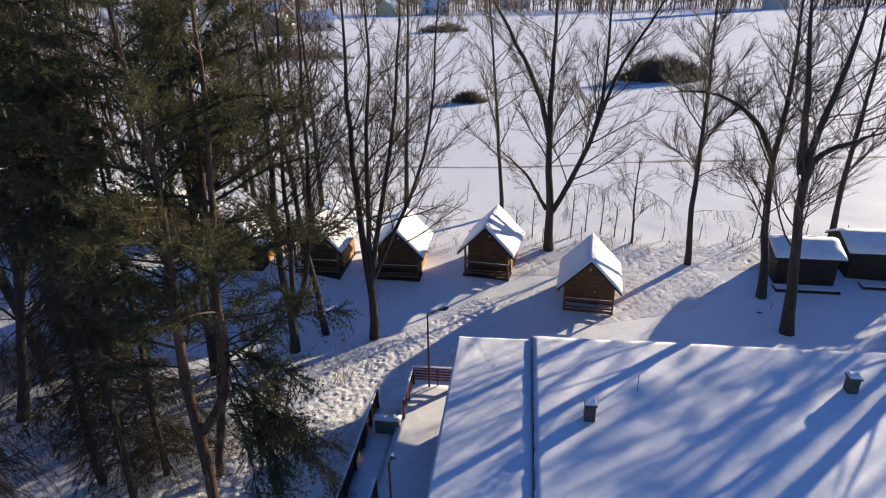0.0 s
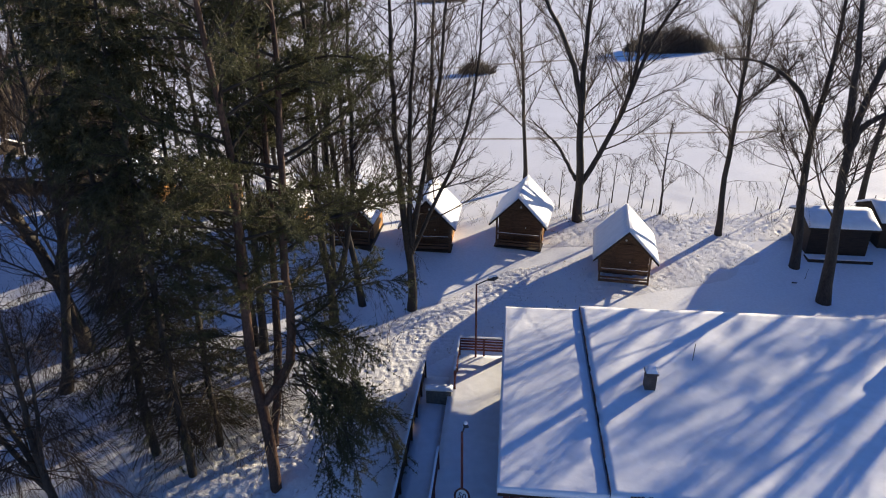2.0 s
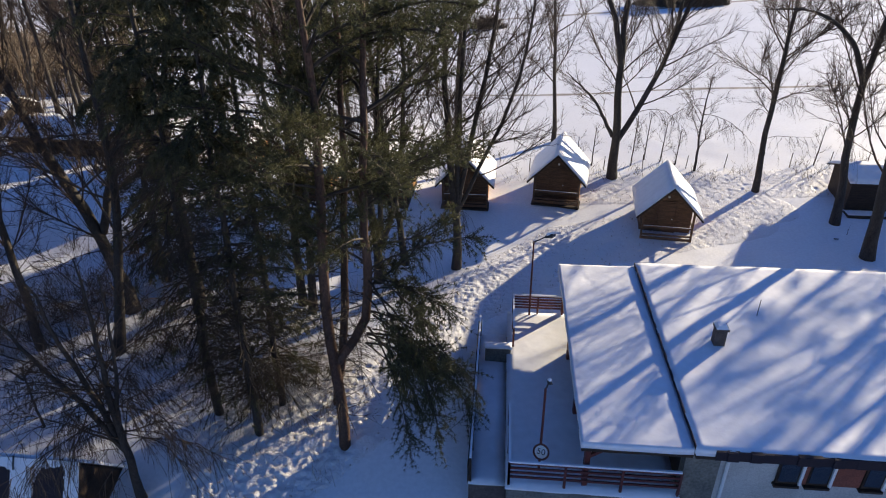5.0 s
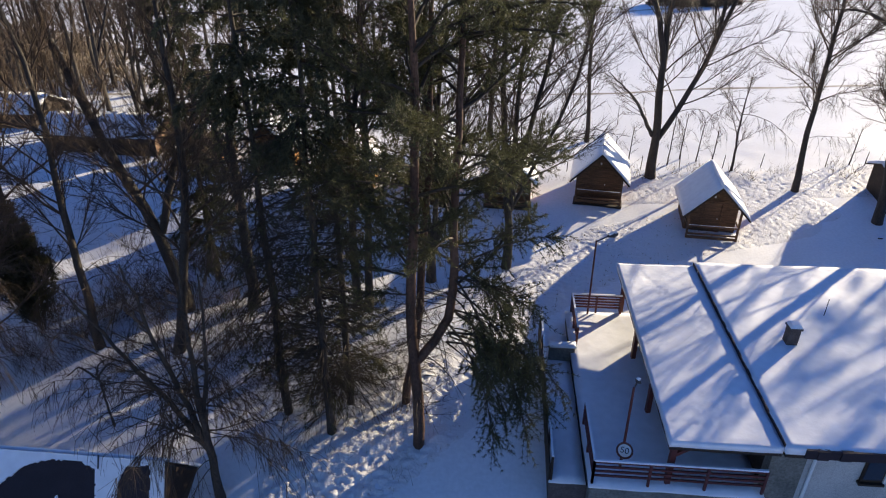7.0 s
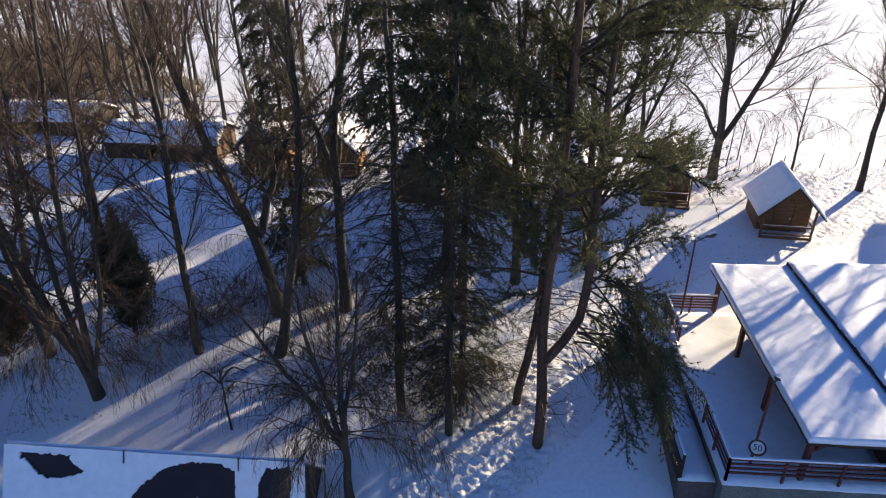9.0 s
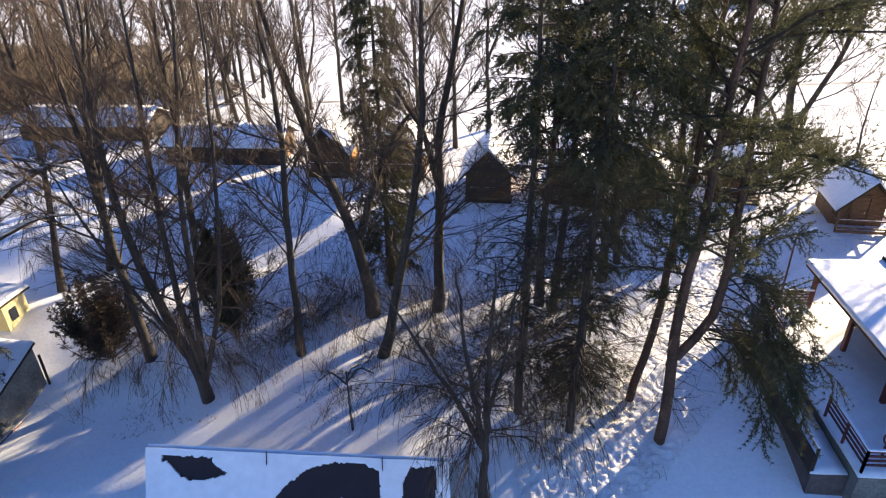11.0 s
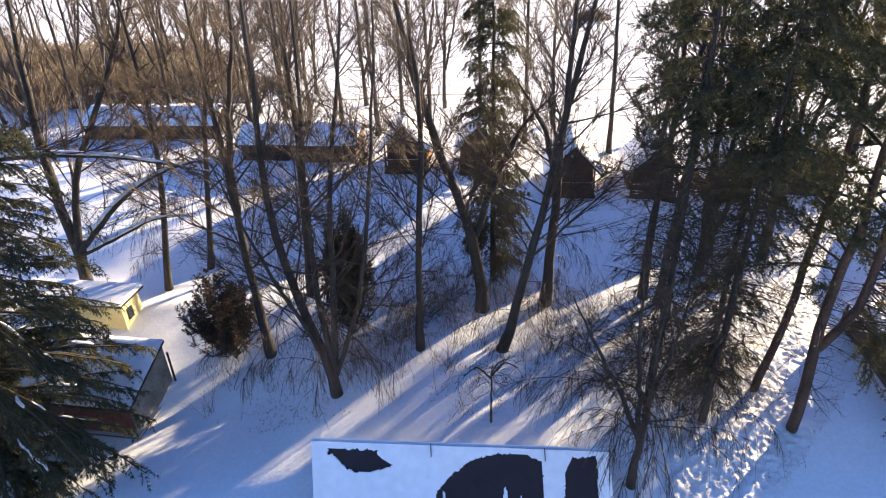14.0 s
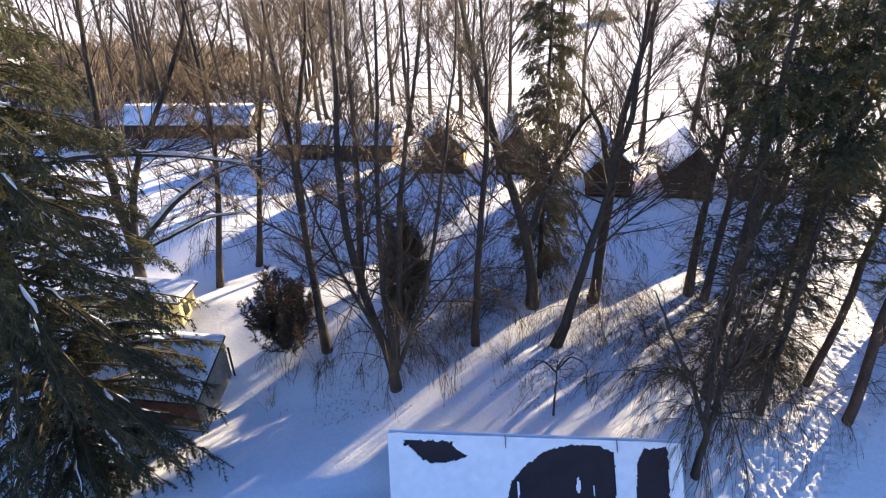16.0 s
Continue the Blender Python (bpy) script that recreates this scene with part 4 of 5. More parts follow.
def pine(x, y, r, stems, seed, crown_from, top, boughs, label, radius=2.6, extra=(), mat=None, z=None):
    """A pine: bent stems with flaky bark, dead stubs below and dense dark boughs of needle tufts from crown_from up to top."""
    rng = np.random.default_rng(seed)
    zg = ground_z(x, y) if z is None else z
    wood, twigs, C, D = [], [], [], []
    for k, st in enumerate(stems):
        pts = ([(0, 0, -0.35), (0, 0, 0)] if k == 0 else []) + [(a, 0.03 * h * rng.uniform(-1, 1) + (0.35 * (h - st[0][1]) * 0.2 if k else 0), h) for a, h in st]
        last, prev = np.array(pts[-1]), np.array(pts[-2])
        if last[2] < top:
            pts.append(tuple(last + unit(unit(last - prev) * 0.4 + [0, 0, 1]) * (top - last[2])))
        n = 16
        line = smooth_line(pts, n, rng, 0.025)
        rad = (r if k == 0 else r * 0.75) * (1 - np.linspace(0, 1, n)) ** 0.7 + 0.025
        wood.append((line, rad, 9))
        zs = line[:, 2]
        for q in range(boughs):
            h = crown_from + (zs[-1] - crown_from) * ((q + rng.uniform()) / boughs)
            s = np.array([np.interp(h, zs, line[:, c]) for c in range(3)])
            f = (h - crown_from) / max(0.1, zs[-1] - crown_from)
            az = rng.uniform(0, 2 * np.pi)
            ln = radius * (0.55 + 0.65 * math.sin(math.pi * min(1, 0.18 + 0.82 * f))) * rng.uniform(0.55, 1.2) * (1.0 if f < 0.75 else 0.75)
            br = limb(s, (math.cos(az), math.sin(az), 0.25 + 0.5 * f), ln, 7, rng, (0, 0, rng.uniform(-0.5, 0.35)), 0.12)
            twigs.append((br, (0.012 + 0.012 * ln) * (1 - 0.75 * np.linspace(0, 1, 7)), 4))
            for _ in range(int(8 + ln * 14)):
                g_ = rng.uniform(0.2, 1.0)
                j = min(5, int(g_ * 6))
                p2 = br[j] + (br[j + 1] - br[j]) * (g_ * 6 - j)
                d2 = unit(unit(br[j + 1] - br[j]) + rng.normal(0, 0.6, 3) + [0, 0, 0.1])
                l2 = rng.uniform(0.25, 0.95)
                sb = limb(p2, d2, l2, 4, rng, (0, 0, 0.2), 0.15)
                twigs.append((sb, np.array([0.009, 0.008, 0.007, 0.004]), 3))
                for u in (0.3, 0.55, 0.8, 1.0):      # tufts
                    j2 = min(2, int(u * 3))
                    C.append(sb[j2] + (sb[j2 + 1] - sb[j2]) * (u * 3 - j2))
                    D.append(unit(sb[j2 + 1] - sb[j2]))
        # dead stubs and thin twigs on the bare part
        for q in range(int(crown_from * 7)):
            h = rng.uniform(1.4, crown_from)
            if h < zs[0]:
                continue
            s = np.array([np.interp(h, zs, line[:, c]) for c in range(3)])
            az = rng.uniform(0, 2 * np.pi)
            ln = rng.uniform(0.4, 2.2)
            br = limb(s, (math.cos(az), math.sin(az), rng.uniform(-0.25, 0.2)), ln, 6, rng, (0, 0, -0.25), 0.1)
            twigs.append((br, (0.008 + 0.006 * ln) * (1 - 0.75 * np.linspace(0, 1, 6)), 3))
            for _ in range(int(ln * 5)):
                j = int(rng.integers(1, 5))
                sb = limb(br[j], unit(unit(br[j] - br[j - 1]) + rng.normal(0, 0.6, 3)), rng.uniform(0.25, 0.8), 2, rng, (0, 0, -0.2), 0.15)
                twigs.append((sb, np.array([0.006, 0.003]), 3))
    for sx, sy, sz, dx, dy, dz, ln in extra:      # long sagging boughs
        br = limb((sx, sy, sz), (dx, dy, dz), ln, 10, rng, (0, 0, -1.15), 0.09)
        twigs.append((br, (0.012 + 0.006 * ln) * (1 - 0.8 * np.linspace(0, 1, 10)), 5))
        for _ in range(int(ln * 13)):
            g_ = rng.uniform(0.25, 1.0)
            j = min(8, int(g_ * 9))
            p2 = br[j] + (br[j + 1] - br[j]) * (g_ * 9 - j)
            sb = limb(p2, unit(unit(br[j + 1] - br[j]) + rng.normal(0, 0.75, 3) + [0, 0, -0.25]), rng.uniform(0.4, 1.2), 5, rng, (0, 0, -0.5), 0.15)
            twigs.append((sb, np.array([0.01, 0.009, 0.007, 0.006, 0.003]), 3))
            for u in np.linspace(0.3, 1.0, 5):
                j2 = min(3, int(u * 4))
                C.append(sb[j2] + (sb[j2 + 1] - sb[j2]) * (u * 4 - j2))
                D.append(unit(sb[j2 + 1] - sb[j2]))
    ob = thing("pine_tree", label, "pine tree", "pines", at=pose(x, y, zg))
    part("trunk", tubes(wood, "trunk", PINE_BARK), PINE_BARK, ob)
    part("branchwork", tubes(twigs, "branchwork", DEADWOOD), DEADWOOD, ob)
    part("crown", needles(C, D, 11, 0.15, 0.019, rng, 0.85, "crown", mat or NEEDLE), mat or NEEDLE, ob)
    return ob


def spruce(x, y, r, height, radius, crown_from, seed, label, lean=(0, 0), bare_twigs=0, density=1.0, snow=False, droop=0.5, name="spruce_tree", blade=(0.14, 0.017), thin_to=0.0, full=0.75):
    """A spruce: straight stem, whorls of drooping boughs hung with needle sprays."""
    rng = np.random.default_rng(seed)
    zg = ground_z(x, y)
    n = 14
    t = np.linspace(0, 1, n)
    line = np.stack([lean[0] * t, lean[1] * t, -0.35 + (height + 0.35) * t], 1)
    line[1:-1, :2] += rng.normal(0, 0.03, (n - 2, 2))
    wood, twigs, C, D, tops = [(line, r * (1 - t) + 0.02, 9)], [], [], [], []
    h = crown_from
    while h < height - 0.2:
        f = (h - crown_from) / (height - crown_from)
        base = np.array([np.interp(h, line[:, 2], line[:, c]) for c in range(3)])
        for q in range(int(rng.integers(4, 7)) + (3 if snow else 0)):
            az = rng.uniform(0, 2 * np.pi)
            ln = max(0.25, radius * (1 - f) ** full * (min(1.0, 0.32 + 4.0 * f) if snow else 1.0) * rng.uniform(0.8 if snow else 0.65, 1.0 if snow else 1.15) * (0.75 if f < 0.08 else 1))
            br = limb(base, (math.cos(az), math.sin(az), 0.25 - 0.3 * (1 - f)), ln, 8, rng, (0, 0, -droop + 0.25 * f), 0.05)
            twigs.append((br, (0.01 + 0.012 * ln) * (1 - 0.8 * np.linspace(0, 1, 8)), 4))
            side = np.array([-math.sin(az), math.cos(az), 0])
            thin = h < thin_to
            for _ in range(int((4 + ln * 8) * (0.75 if thin else density))):
                g_ = rng.uniform(0.15, 1.0)
                j = min(6, int(g_ * 7))
                p2 = br[j] + (br[j + 1] - br[j]) * (g_ * 7 - j)
                d2 = unit(unit(br[j + 1] - br[j]) * 0.7 + side * rng.choice([-1, 1]) * rng.uniform(0.3, 1.0) + [0, 0, -0.25])
                sb = limb(p2, d2, rng.uniform(0.25, 0.7) * (0.5 + 0.5 * min(1, ln)), 4, rng, (0, 0, -0.8), 0.08)
                for u in () if thin and rng.uniform() > 0.1 else (0.2, 0.45, 0.7, 0.95):
                    j2 = min(2, int(u * 3))
                    C.append(sb[j2] + (sb[j2 + 1] - sb[j2]) * (u * 3 - j2))
                    D.append(unit(sb[j2 + 1] - sb[j2]))
                if thin or rng.uniform() < 0.4:
                    twigs.append((sb, np.array([0.006, 0.005, 0.004, 0.002]), 3))
            if snow and rng.uniform() < 0.42 and ln > 1.2:
                k = int(rng.integers(3, 6))
                tops.append(br[k - 1] + (br[k - 1:k + 3] - br[k - 1]) * rng.uniform(0.25, 0.55) + rng.normal(0, 0.03, (4, 3)) + [0, 0, 0.06])
        h += 0.38 / density ** 0.5
    for q in range(bare_twigs):
        hh = rng.uniform(0.9, max(crown_from + 1.5, thin_to))
        base = np.array([np.interp(hh, line[:, 2], line[:, c]) for c in range(3)])
        az = rng.uniform(0, 2 * np.pi)
        ln = rng.uniform(0.6, 2.1)
        br = limb(base, (math.cos(az), math.sin(az), rng.uniform(-0.25, 0.05)), ln, 5, rng, (0, 0, -0.45), 0.06)
        twigs.append((br, (0.005 + 0.004 * ln) * (1 - 0.75 * np.linspace(0, 1, 5)), 3))
        for _ in range(int(ln * 9)):
            j = int(rng.integers(1, 4))
            sb = limb(br[j] + (br[j + 1] - br[j]) * rng.uniform(), unit(unit(br[j] - br[j - 1]) + rng.normal(0, 0.6, 3)), rng.uniform(0.25, 0.8), 2, rng, (0, 0, -0.2), 0.12)
            twigs.append((sb, np.array([0.0045, 0.002]), 3))
    ob = thing(name, label, "spruce tree", "spruces", at=pose(x, y, zg))
    part("trunk", tubes(wood, "trunk", BARK), BARK, ob)
    part("branchwork", tubes(twigs, "branchwork", DEADWOOD), DEADWOOD, ob)
    part("crown", needles(C, D, 8, blade[0], blade[1], rng, 0.65, "crown", SPRUCE, 0.2), SPRUCE, ob)
    if tops:
        for p in tops:
            part("bough_snow", tubes([(p, 0.07 * np.array([0.45, 1, 0.85, 0.4]) * rng.uniform(0.4, 1.2), 6)], "bough_snow", ROOF_SNOW), ROOF_SNOW, ob)
    return ob


def thuja(x, y, height, radius, seed, label, squat=1.0, plumes=70, mat=None):
    """A dense evergreen of upright feathery plumes with an uneven, ragged outline."""
    rng = np.random.default_rng(seed)
    zg = ground_z(x, y)
    C, D, twigs = [], [], []
    for k in range(plumes):
        az, q = rng.uniform(0, 2 * np.pi), math.sqrt(rng.uniform(0.03, 1))
        h0 = rng.uniform(0.0, 0.55) * height * (0.6 if squat > 1 else 1)
        top = height * ((1 - 0.55 * q ** 1.5) if squat > 1 else (1 - 0.5 * q ** 1.6)) * rng.uniform(0.75, 1.05)
        top = max(top, h0 + 0.9)
        out = radius * q * rng.uniform(0.75, 1.15)
        p = smooth_line([(0.1 * out * math.cos(az), 0.1 * out * math.sin(az), h0), (0.75 * out * math.cos(az), 0.75 * out * math.sin(az), h0 + 0.3 * (top - h0)), (out * math.cos(az), out * math.sin(az), top)], 7, rng, 0.05)
        twigs.append((p, 0.025 * (1 - 0.85 * np.linspace(0, 1, 7)), 4))
        for _ in range(int(30 * (top - h0))):
            g_ = rng.uniform(0.12, 1.0)
            j = min(5, int(g_ * 6))
            s = p[j] + (p[j + 1] - p[j]) * (g_ * 6 - j)
            d = unit(rng.normal(0, 1, 3) * [1, 1, 0.5] + [0.4 * math.cos(az), 0.4 * math.sin(az), 0.7])
            ln = rng.uniform(0.1, 0.42) * (1.15 - 0.6 * g_)
            for u in (0.4, 0.75, 1.0):
                C.append(s + d * ln * u)
                D.append(d)
    ob = thing("thuja_bush", label, "evergreen bush", "evergreen bushes", at=pose(x, y, zg))
    part("stem_clump", tubes(twigs, "stem_clump", BARK), BARK, ob)
    part("foliage", needles(C, D, 4, 0.14, 0.026, rng, 0.7, "foliage", mat or THUJA), mat or THUJA, ob)
    return ob


BARE = [
    (-7.6, 27.1, 0.2, [[(0.1, 1.0), (0.2, 2.0), (-0.1, 2.8), (-0.3, 4.3), (-0.2, 6.7), (-0.1, 9.3)], [(0.2, 2.0), (0.4, 5.5), (0.4, 7.7), (0.7, 11.8), (1.1, 16.3)], [(0.2, 2.0), (0.8, 3.3), (1.2, 4.9), (1.5, 7.2), (1.6, 11.1), (1.8, 15.0)]]),
    (-3.8, 28.2, 0.2, [[(0.1, 1.6), (0.1, 3.2), (-0.3, 6.2), (-0.5, 10.3), (-0.4, 14.0), (-0.5, 16.2)], [(0.1, 3.2), (0.5, 6.2), (1.2, 8.9), (1.6, 12.0), (2.0, 15.7)], [(0.1, 3.2), (0.1, 6.2), (0.2, 10.0), (0.7, 13.5), (0.6, 16.2)], [(0.1, 3.2), (1.0, 5.3), (2.2, 7.6), (3.1, 10.2), (3.4, 13.2)]]),
    (6.6, 37.9, 0.27, [[(-0.1, 2.3), (-0.3, 6.5), (-0.3, 10.5), (-0.3, 15.1)], [(-0.1, 2.3), (0.9, 3.9), (2.1, 6.8), (3.0, 9.5), (3.6, 11.7), (5.6, 14.4)], [(-0.3, 7.2), (-1.2, 10.5), (-2.9, 13.7), (-3.9, 15.2)], [(2.2, 7.1), (2.8, 9.8), (2.9, 13.3), (2.9, 15.1)], [(-0.3, 2.8), (-1.6, 5.1), (-3.4, 6.7)]]),
    (14.8, 35.6, 0.17, [[(-0.3, 3.3), (-0.3, 7.1), (-0.4, 11.5), (-0.3, 15.2)]]),
    (17.4, 28.3, 0.28, [[(-0.3, 3.5), (-0.9, 7.8), (-0.9, 10.4), (-0.2, 13.1), (0.3, 15.9)], [(-0.9, 7.8), (-0.6, 9.3), (0.8, 9.9), (2.4, 10.4)], [(-1.0, 8.4), (-1.3, 12.4), (-1.8, 15.9)]]),
    (17.7, 31.9, 0.22, [[(-0.4, 3.6), (-0.8, 7.4), (-0.8, 10.3), (-0.7, 13.6), (-0.9, 15.6)], [(-0.9, 8.0), (-2.0, 9.9), (-3.6, 11.1), (-5.1, 11.6), (-6.7, 11.5)]]),
    (4.1, 44.9, 0.14, [[(-0.1, 3.4), (-0.6, 9.5), (-1.0, 13.9)]]),
    (12.2, 38.7, 0.07, [[(-0.1, 3.6), (-0.0, 6.2)]]),
    (25.1, 38.4, 0.18, [[(-0.1, 3.5), (0.1, 7.4), (0.0, 11.7), (-0.0, 14.2)]]),
    (-25.4, 20.9, 0.204, [[(0.1, 1.1), (-0.5, 3.0), (-1.1, 5.2), (-1.4, 7.7), (-1.4, 10.4), (-1.1, 13.3), (-0.9, 15.9)], [(0.1, 1.1), (-0.2, 4.1), (-0.2, 7.4), (0.0, 10.3), (0.3, 14.1)], [(0.1, 1.3), (0.4, 5.1), (0.6, 8.0), (1.1, 11.3), (1.7, 14.1)], [(0.1, 1.1), (1.2, 4.0), (1.9, 7.2), (2.3, 10.2), (2.7, 13.1)], [(0.0, 1.2), (-0.9, 4.3), (-2.0, 7.5), (-2.7, 11.0)]]),
    (-21.8, 22.8, 0.16, [[(0.1, 3.5), (0.4, 7.6), (0.6, 10.8), (0.4, 13.7)]]),
    (-18.8, 25.2, 0.27, [[(-0.2, 3.6), (-0.7, 5.3), (-1.7, 7.8), (-2.5, 10.9), (-3.0, 12.9)], [(-0.3, 4.0), (0.5, 6.3), (1.9, 9.3), (3.6, 10.4)]]),
    (-18.3, 22.2, 0.2, [[(0.7, 2.2), (1.3, 4.9), (1.8, 7.4), (2.2, 10.5), (2.3, 13.2)]]),
    (-15.8, 25.3, 0.24, [[(0.2, 3.3), (0.3, 6.4), (0.3, 9.4), (1.1, 11.7), (1.5, 13.8)], [(0.3, 6.4), (-0.3, 8.7), (-1.6, 11.1)]]),
    (-28.7, 23.7, 0.2, [[(-0.1, 2.7), (-0.1, 5.6), (-0.1, 8.4), (-0.3, 11.9), (-0.4, 14.5)], [(-0.1, 7.2), (0.0, 10.3), (0.7, 13.0)]]),
    (-34.8, 28.6, 0.16, [[(0.7, 3.6), (1.3, 6.6), (1.5, 9.8), (1.3, 12.7)]]),
    (-27.2, 27.3, 0.18, [[(0.2, 3.2), (0.4, 6.7), (0.5, 10.6)]]),
    (-33.1, 30.4, 0.15, [[(0.8, 4.2), (1.3, 7.2), (2.3, 11.2)]]),
    (-38.6, 28.2, 0.28, [[(0.3, 2.8), (0.0, 5.0), (0.3, 7.6), (0.7, 10.9), (1.0, 13.7)], [(0.3, 2.7), (0.9, 6.1), (2.9, 9.5), (4.8, 12.8)], [(0.4, 2.8), (3.4, 5.7), (5.8, 7.0), (7.7, 7.3)], [(0.3, 2.5), (2.2, 3.3), (4.4, 4.3), (6.0, 4.3)]]),
    (-11.0, 25.3, 0.17, [[(-0.0, 3.1), (0.1, 6.7), (0.6, 9.7), (1.0, 12.5)]]),
    (-14.65, 15.1, 0.13, [[(0.0, 1.0), (0.05, 2.5), (0.1, 4.3), (0.2, 6.6), (0.3, 9.0)], [(0.0, 2.2), (-0.4, 3.2), (-0.9, 4.6), (-1.9, 6.6), (-2.6, 8.2)], [(0.0, 2.6), (-0.3, 4.5), (-0.6, 7.0), (-0.8, 9.2)], [(0.05, 3.2), (0.4, 4.8), (0.7, 6.6), (0.9, 8.6)]]),
    (-6.3, 28.7, 0.15, [[(-0.1, 1.0), (-0.6, 5.3), (-1.2, 10.6)]]),
    (-10.5, 24.8, 0.17, [[(0.3, 4.3), (0.4, 8.0), (0.5, 11.3)]]),
    (-35.4, 52.5, 0.2, [[(0.1, 5.0), (0.2, 12.0)]]),
    (-8.4, 41.0, 0.16, [[(-0.1, 5.0), (-0.3, 11.0)]]),
    (-3.0, 45.4, 0.17, [[(0.2, 5.0), (0.5, 11.0)]]),
    (-13.8, 43.6, 0.15, [[(0.0, 5.0), (0.1, 11.0)]]),
    (-16.4, 49.9, 0.15, [[(0.0, 5.0), (-0.1, 11.0)]]),
    (-22.7, 53.5, 0.16, [[(0.0, 5.0), (0.2, 11.0)]]),
    (-30.4, 52.6, 0.14, [[(0.0, 5.0), (0.2, 11.0)]]),
    (-42.5, 24.0, 0.25, [[(0.2, 4.0), (0.6, 8.6), (1.0, 13.0)], [(0.6, 8.8), (4.7, 10.1), (9.3, 9.9), (12.9, 9.0)]]),
]
ALL_BARE = []
for k, (x, y, r, stems) in enumerate(BARE):
    near = (x, y) in ((-25.4, 20.9), (-14.65, 15.1))
    ALL_BARE.append(bare_tree(x, y, r, stems, 100 + k, reach=17.5 if r > 0.135 else None, dense=(1.0 if y > 38 and x > -12 else 1.4 if len(stems) < 2 else 1.2 if len(stems) == 2 else 1.05) * (1.1 if x > 3 else 0.9 if x == -14.65 else 1.0), low=0.25,
                              droop=0.08 if near else 0.0, snowy=x < -37, skirt=(26 if x < -20 else 48) if near else 9 if y < 31 and x < -13.5 else 3 if y < 40 else 0))
bare_tree(-19.2, 18.0, 0.035, [[(0.0, 1.2), (0.02, 2.3), (0.05, 2.8)], [(0.0, 2.3), (0.5, 2.9), (1.0, 2.6)], [(0.0, 2.2), (-0.5, 2.8), (-1.0, 2.4)], [(0.0, 2.4), (0.2, 2.9), (0.5, 3.1)]], 180, dense=0.8, label="young tree with drooping twigs in the snow", spread=0.6, rise=0.4, low=0.6, droop=0.45, twig=0.005)

# the wood's edge behind the sheds, and trees out of view, added so that their shade falls on the lodge roof
rng = random.Random(77)
LIGHT = [bare_tree(-33.0, 57.0, 0.15, [[(0.2, 3.0), (0.5, 8.0), (0.3, 14.0)], [(0.3, 3.4), (1.6, 8.0), (2.4, 13.0)], [(0.2, 4.2), (-1.4, 9.0), (-2.0, 13.0)]], 400, dense=0.5, twig=0.011, spread=1.3),
         bare_tree(-38.0, 61.0, 0.17, [[(-0.1, 3.0), (0.2, 8.0), (-0.3, 15.0)], [(0.0, 5.0), (1.8, 9.0), (2.8, 12.5)]], 401, dense=0.52, twig=0.011, spread=1.3),
         bare_tree(-44.0, 58.5, 0.18, [[(0.1, 3.0), (0.0, 8.0), (0.2, 14.0)], [(0.1, 2.4), (-1.2, 6.0), (-1.8, 12.0)]], 402, dense=0.52, twig=0.011, spread=1.3),
         bare_tree(-50.0, 63.0, 0.15, [[(0.1, 4.0), (0.3, 9.0), (0.4, 15.0)], [(0.2, 5.0), (-1.6, 9.0), (-2.4, 13.0)]], 403, dense=0.52, twig=0.011, spread=1.3)]
for k, (x, y) in enumerate(((-20.5, 48.0), (-24.5, 47.0), (-27.5, 50.0), (-19.0, 55.0), (-31.5, 48.5), (-26.0, 57.0), (-11.0, 47.5))):
    tagged(copy_thing(LIGHT[(k + 1) % 4], pose(x, y, ground_z(x, y), 0, 0, rng.uniform(0, 360))), "bare tree behind the cabins")
for k in range(32):
    x, y = -32 - 3.4 * (k % 12) + rng.uniform(-1.5, 1.5), 55 + 6.5 * (k // 12) + rng.uniform(-2, 2)
    src = LIGHT[k % 4]
    tagged(copy_thing(src, pose(x, y, ground_z(x, y), 0, 0, rng.uniform(0, 360))), "bare tree at the edge of the wood")
# added beyond the right edge of view, enlarged for more shade
for k, (x, y) in enumerate(((25.8, 26.6), (28.5, 29.5), (35, 36), (43, 44), (47, 40), (52, 50), (57, 47), (45, 35), (61, 54))):
    src = LIGHT[k % 4]
    tagged(copy_thing(src, pose(x, y, ground_z(x, y), 0, 0, rng.uniform(0, 360)) @ Matrix.Scale(1.3, 4)), "tall bare tree out of view, added to shade the lodge roof")

FORK = [[(0.1, 3.7), (-0.2, 5.0), (-0.05, 6.2), (0.05, 7.4), (0.15, 9.4), (0.25, 12.0), (0.2, 14.7)], [(0.1, 3.7), (0.55, 4.1), (1.15, 4.8), (1.3, 5.8), (1.2, 7.8), (1.35, 10.3), (1.5, 13.1)]]
rng2 = random.Random(31)
SAG = [(rng2.uniform(1.0, 1.35), 0.2, rng2.uniform(3.9, 7.6), rng2.uniform(0.6, 1.0), rng2.uniform(-0.9, 0.25), rng2.uniform(-0.45, 0.35), rng2.uniform(2.4, 4.5)) for _ in range(20)]
pine(-8.2, 16.8, 0.18, FORK, 7, 6.2, 18.2, 40, "tall forked pine with reddish bark and dark boughs", 3.3, extra=SAG)
pine(-8.7, 18.8, 0.14, [[(0.6, 3.5), (0.8, 6.5), (1.1, 8.9), (1.2, 11.2)]], 8, 8.0, 17.5, 28, "slim leaning pine with a dark crown", 2.6)
spruce(-11.3, 17.4, 0.14, 19.0, 2.2, 2.0, 21, "tall spruce with a dark top and dead lower twigs", (0.45, 0), 300, density=1.0, thin_to=10.5, full=0.45, blade=(0.17, 0.03))
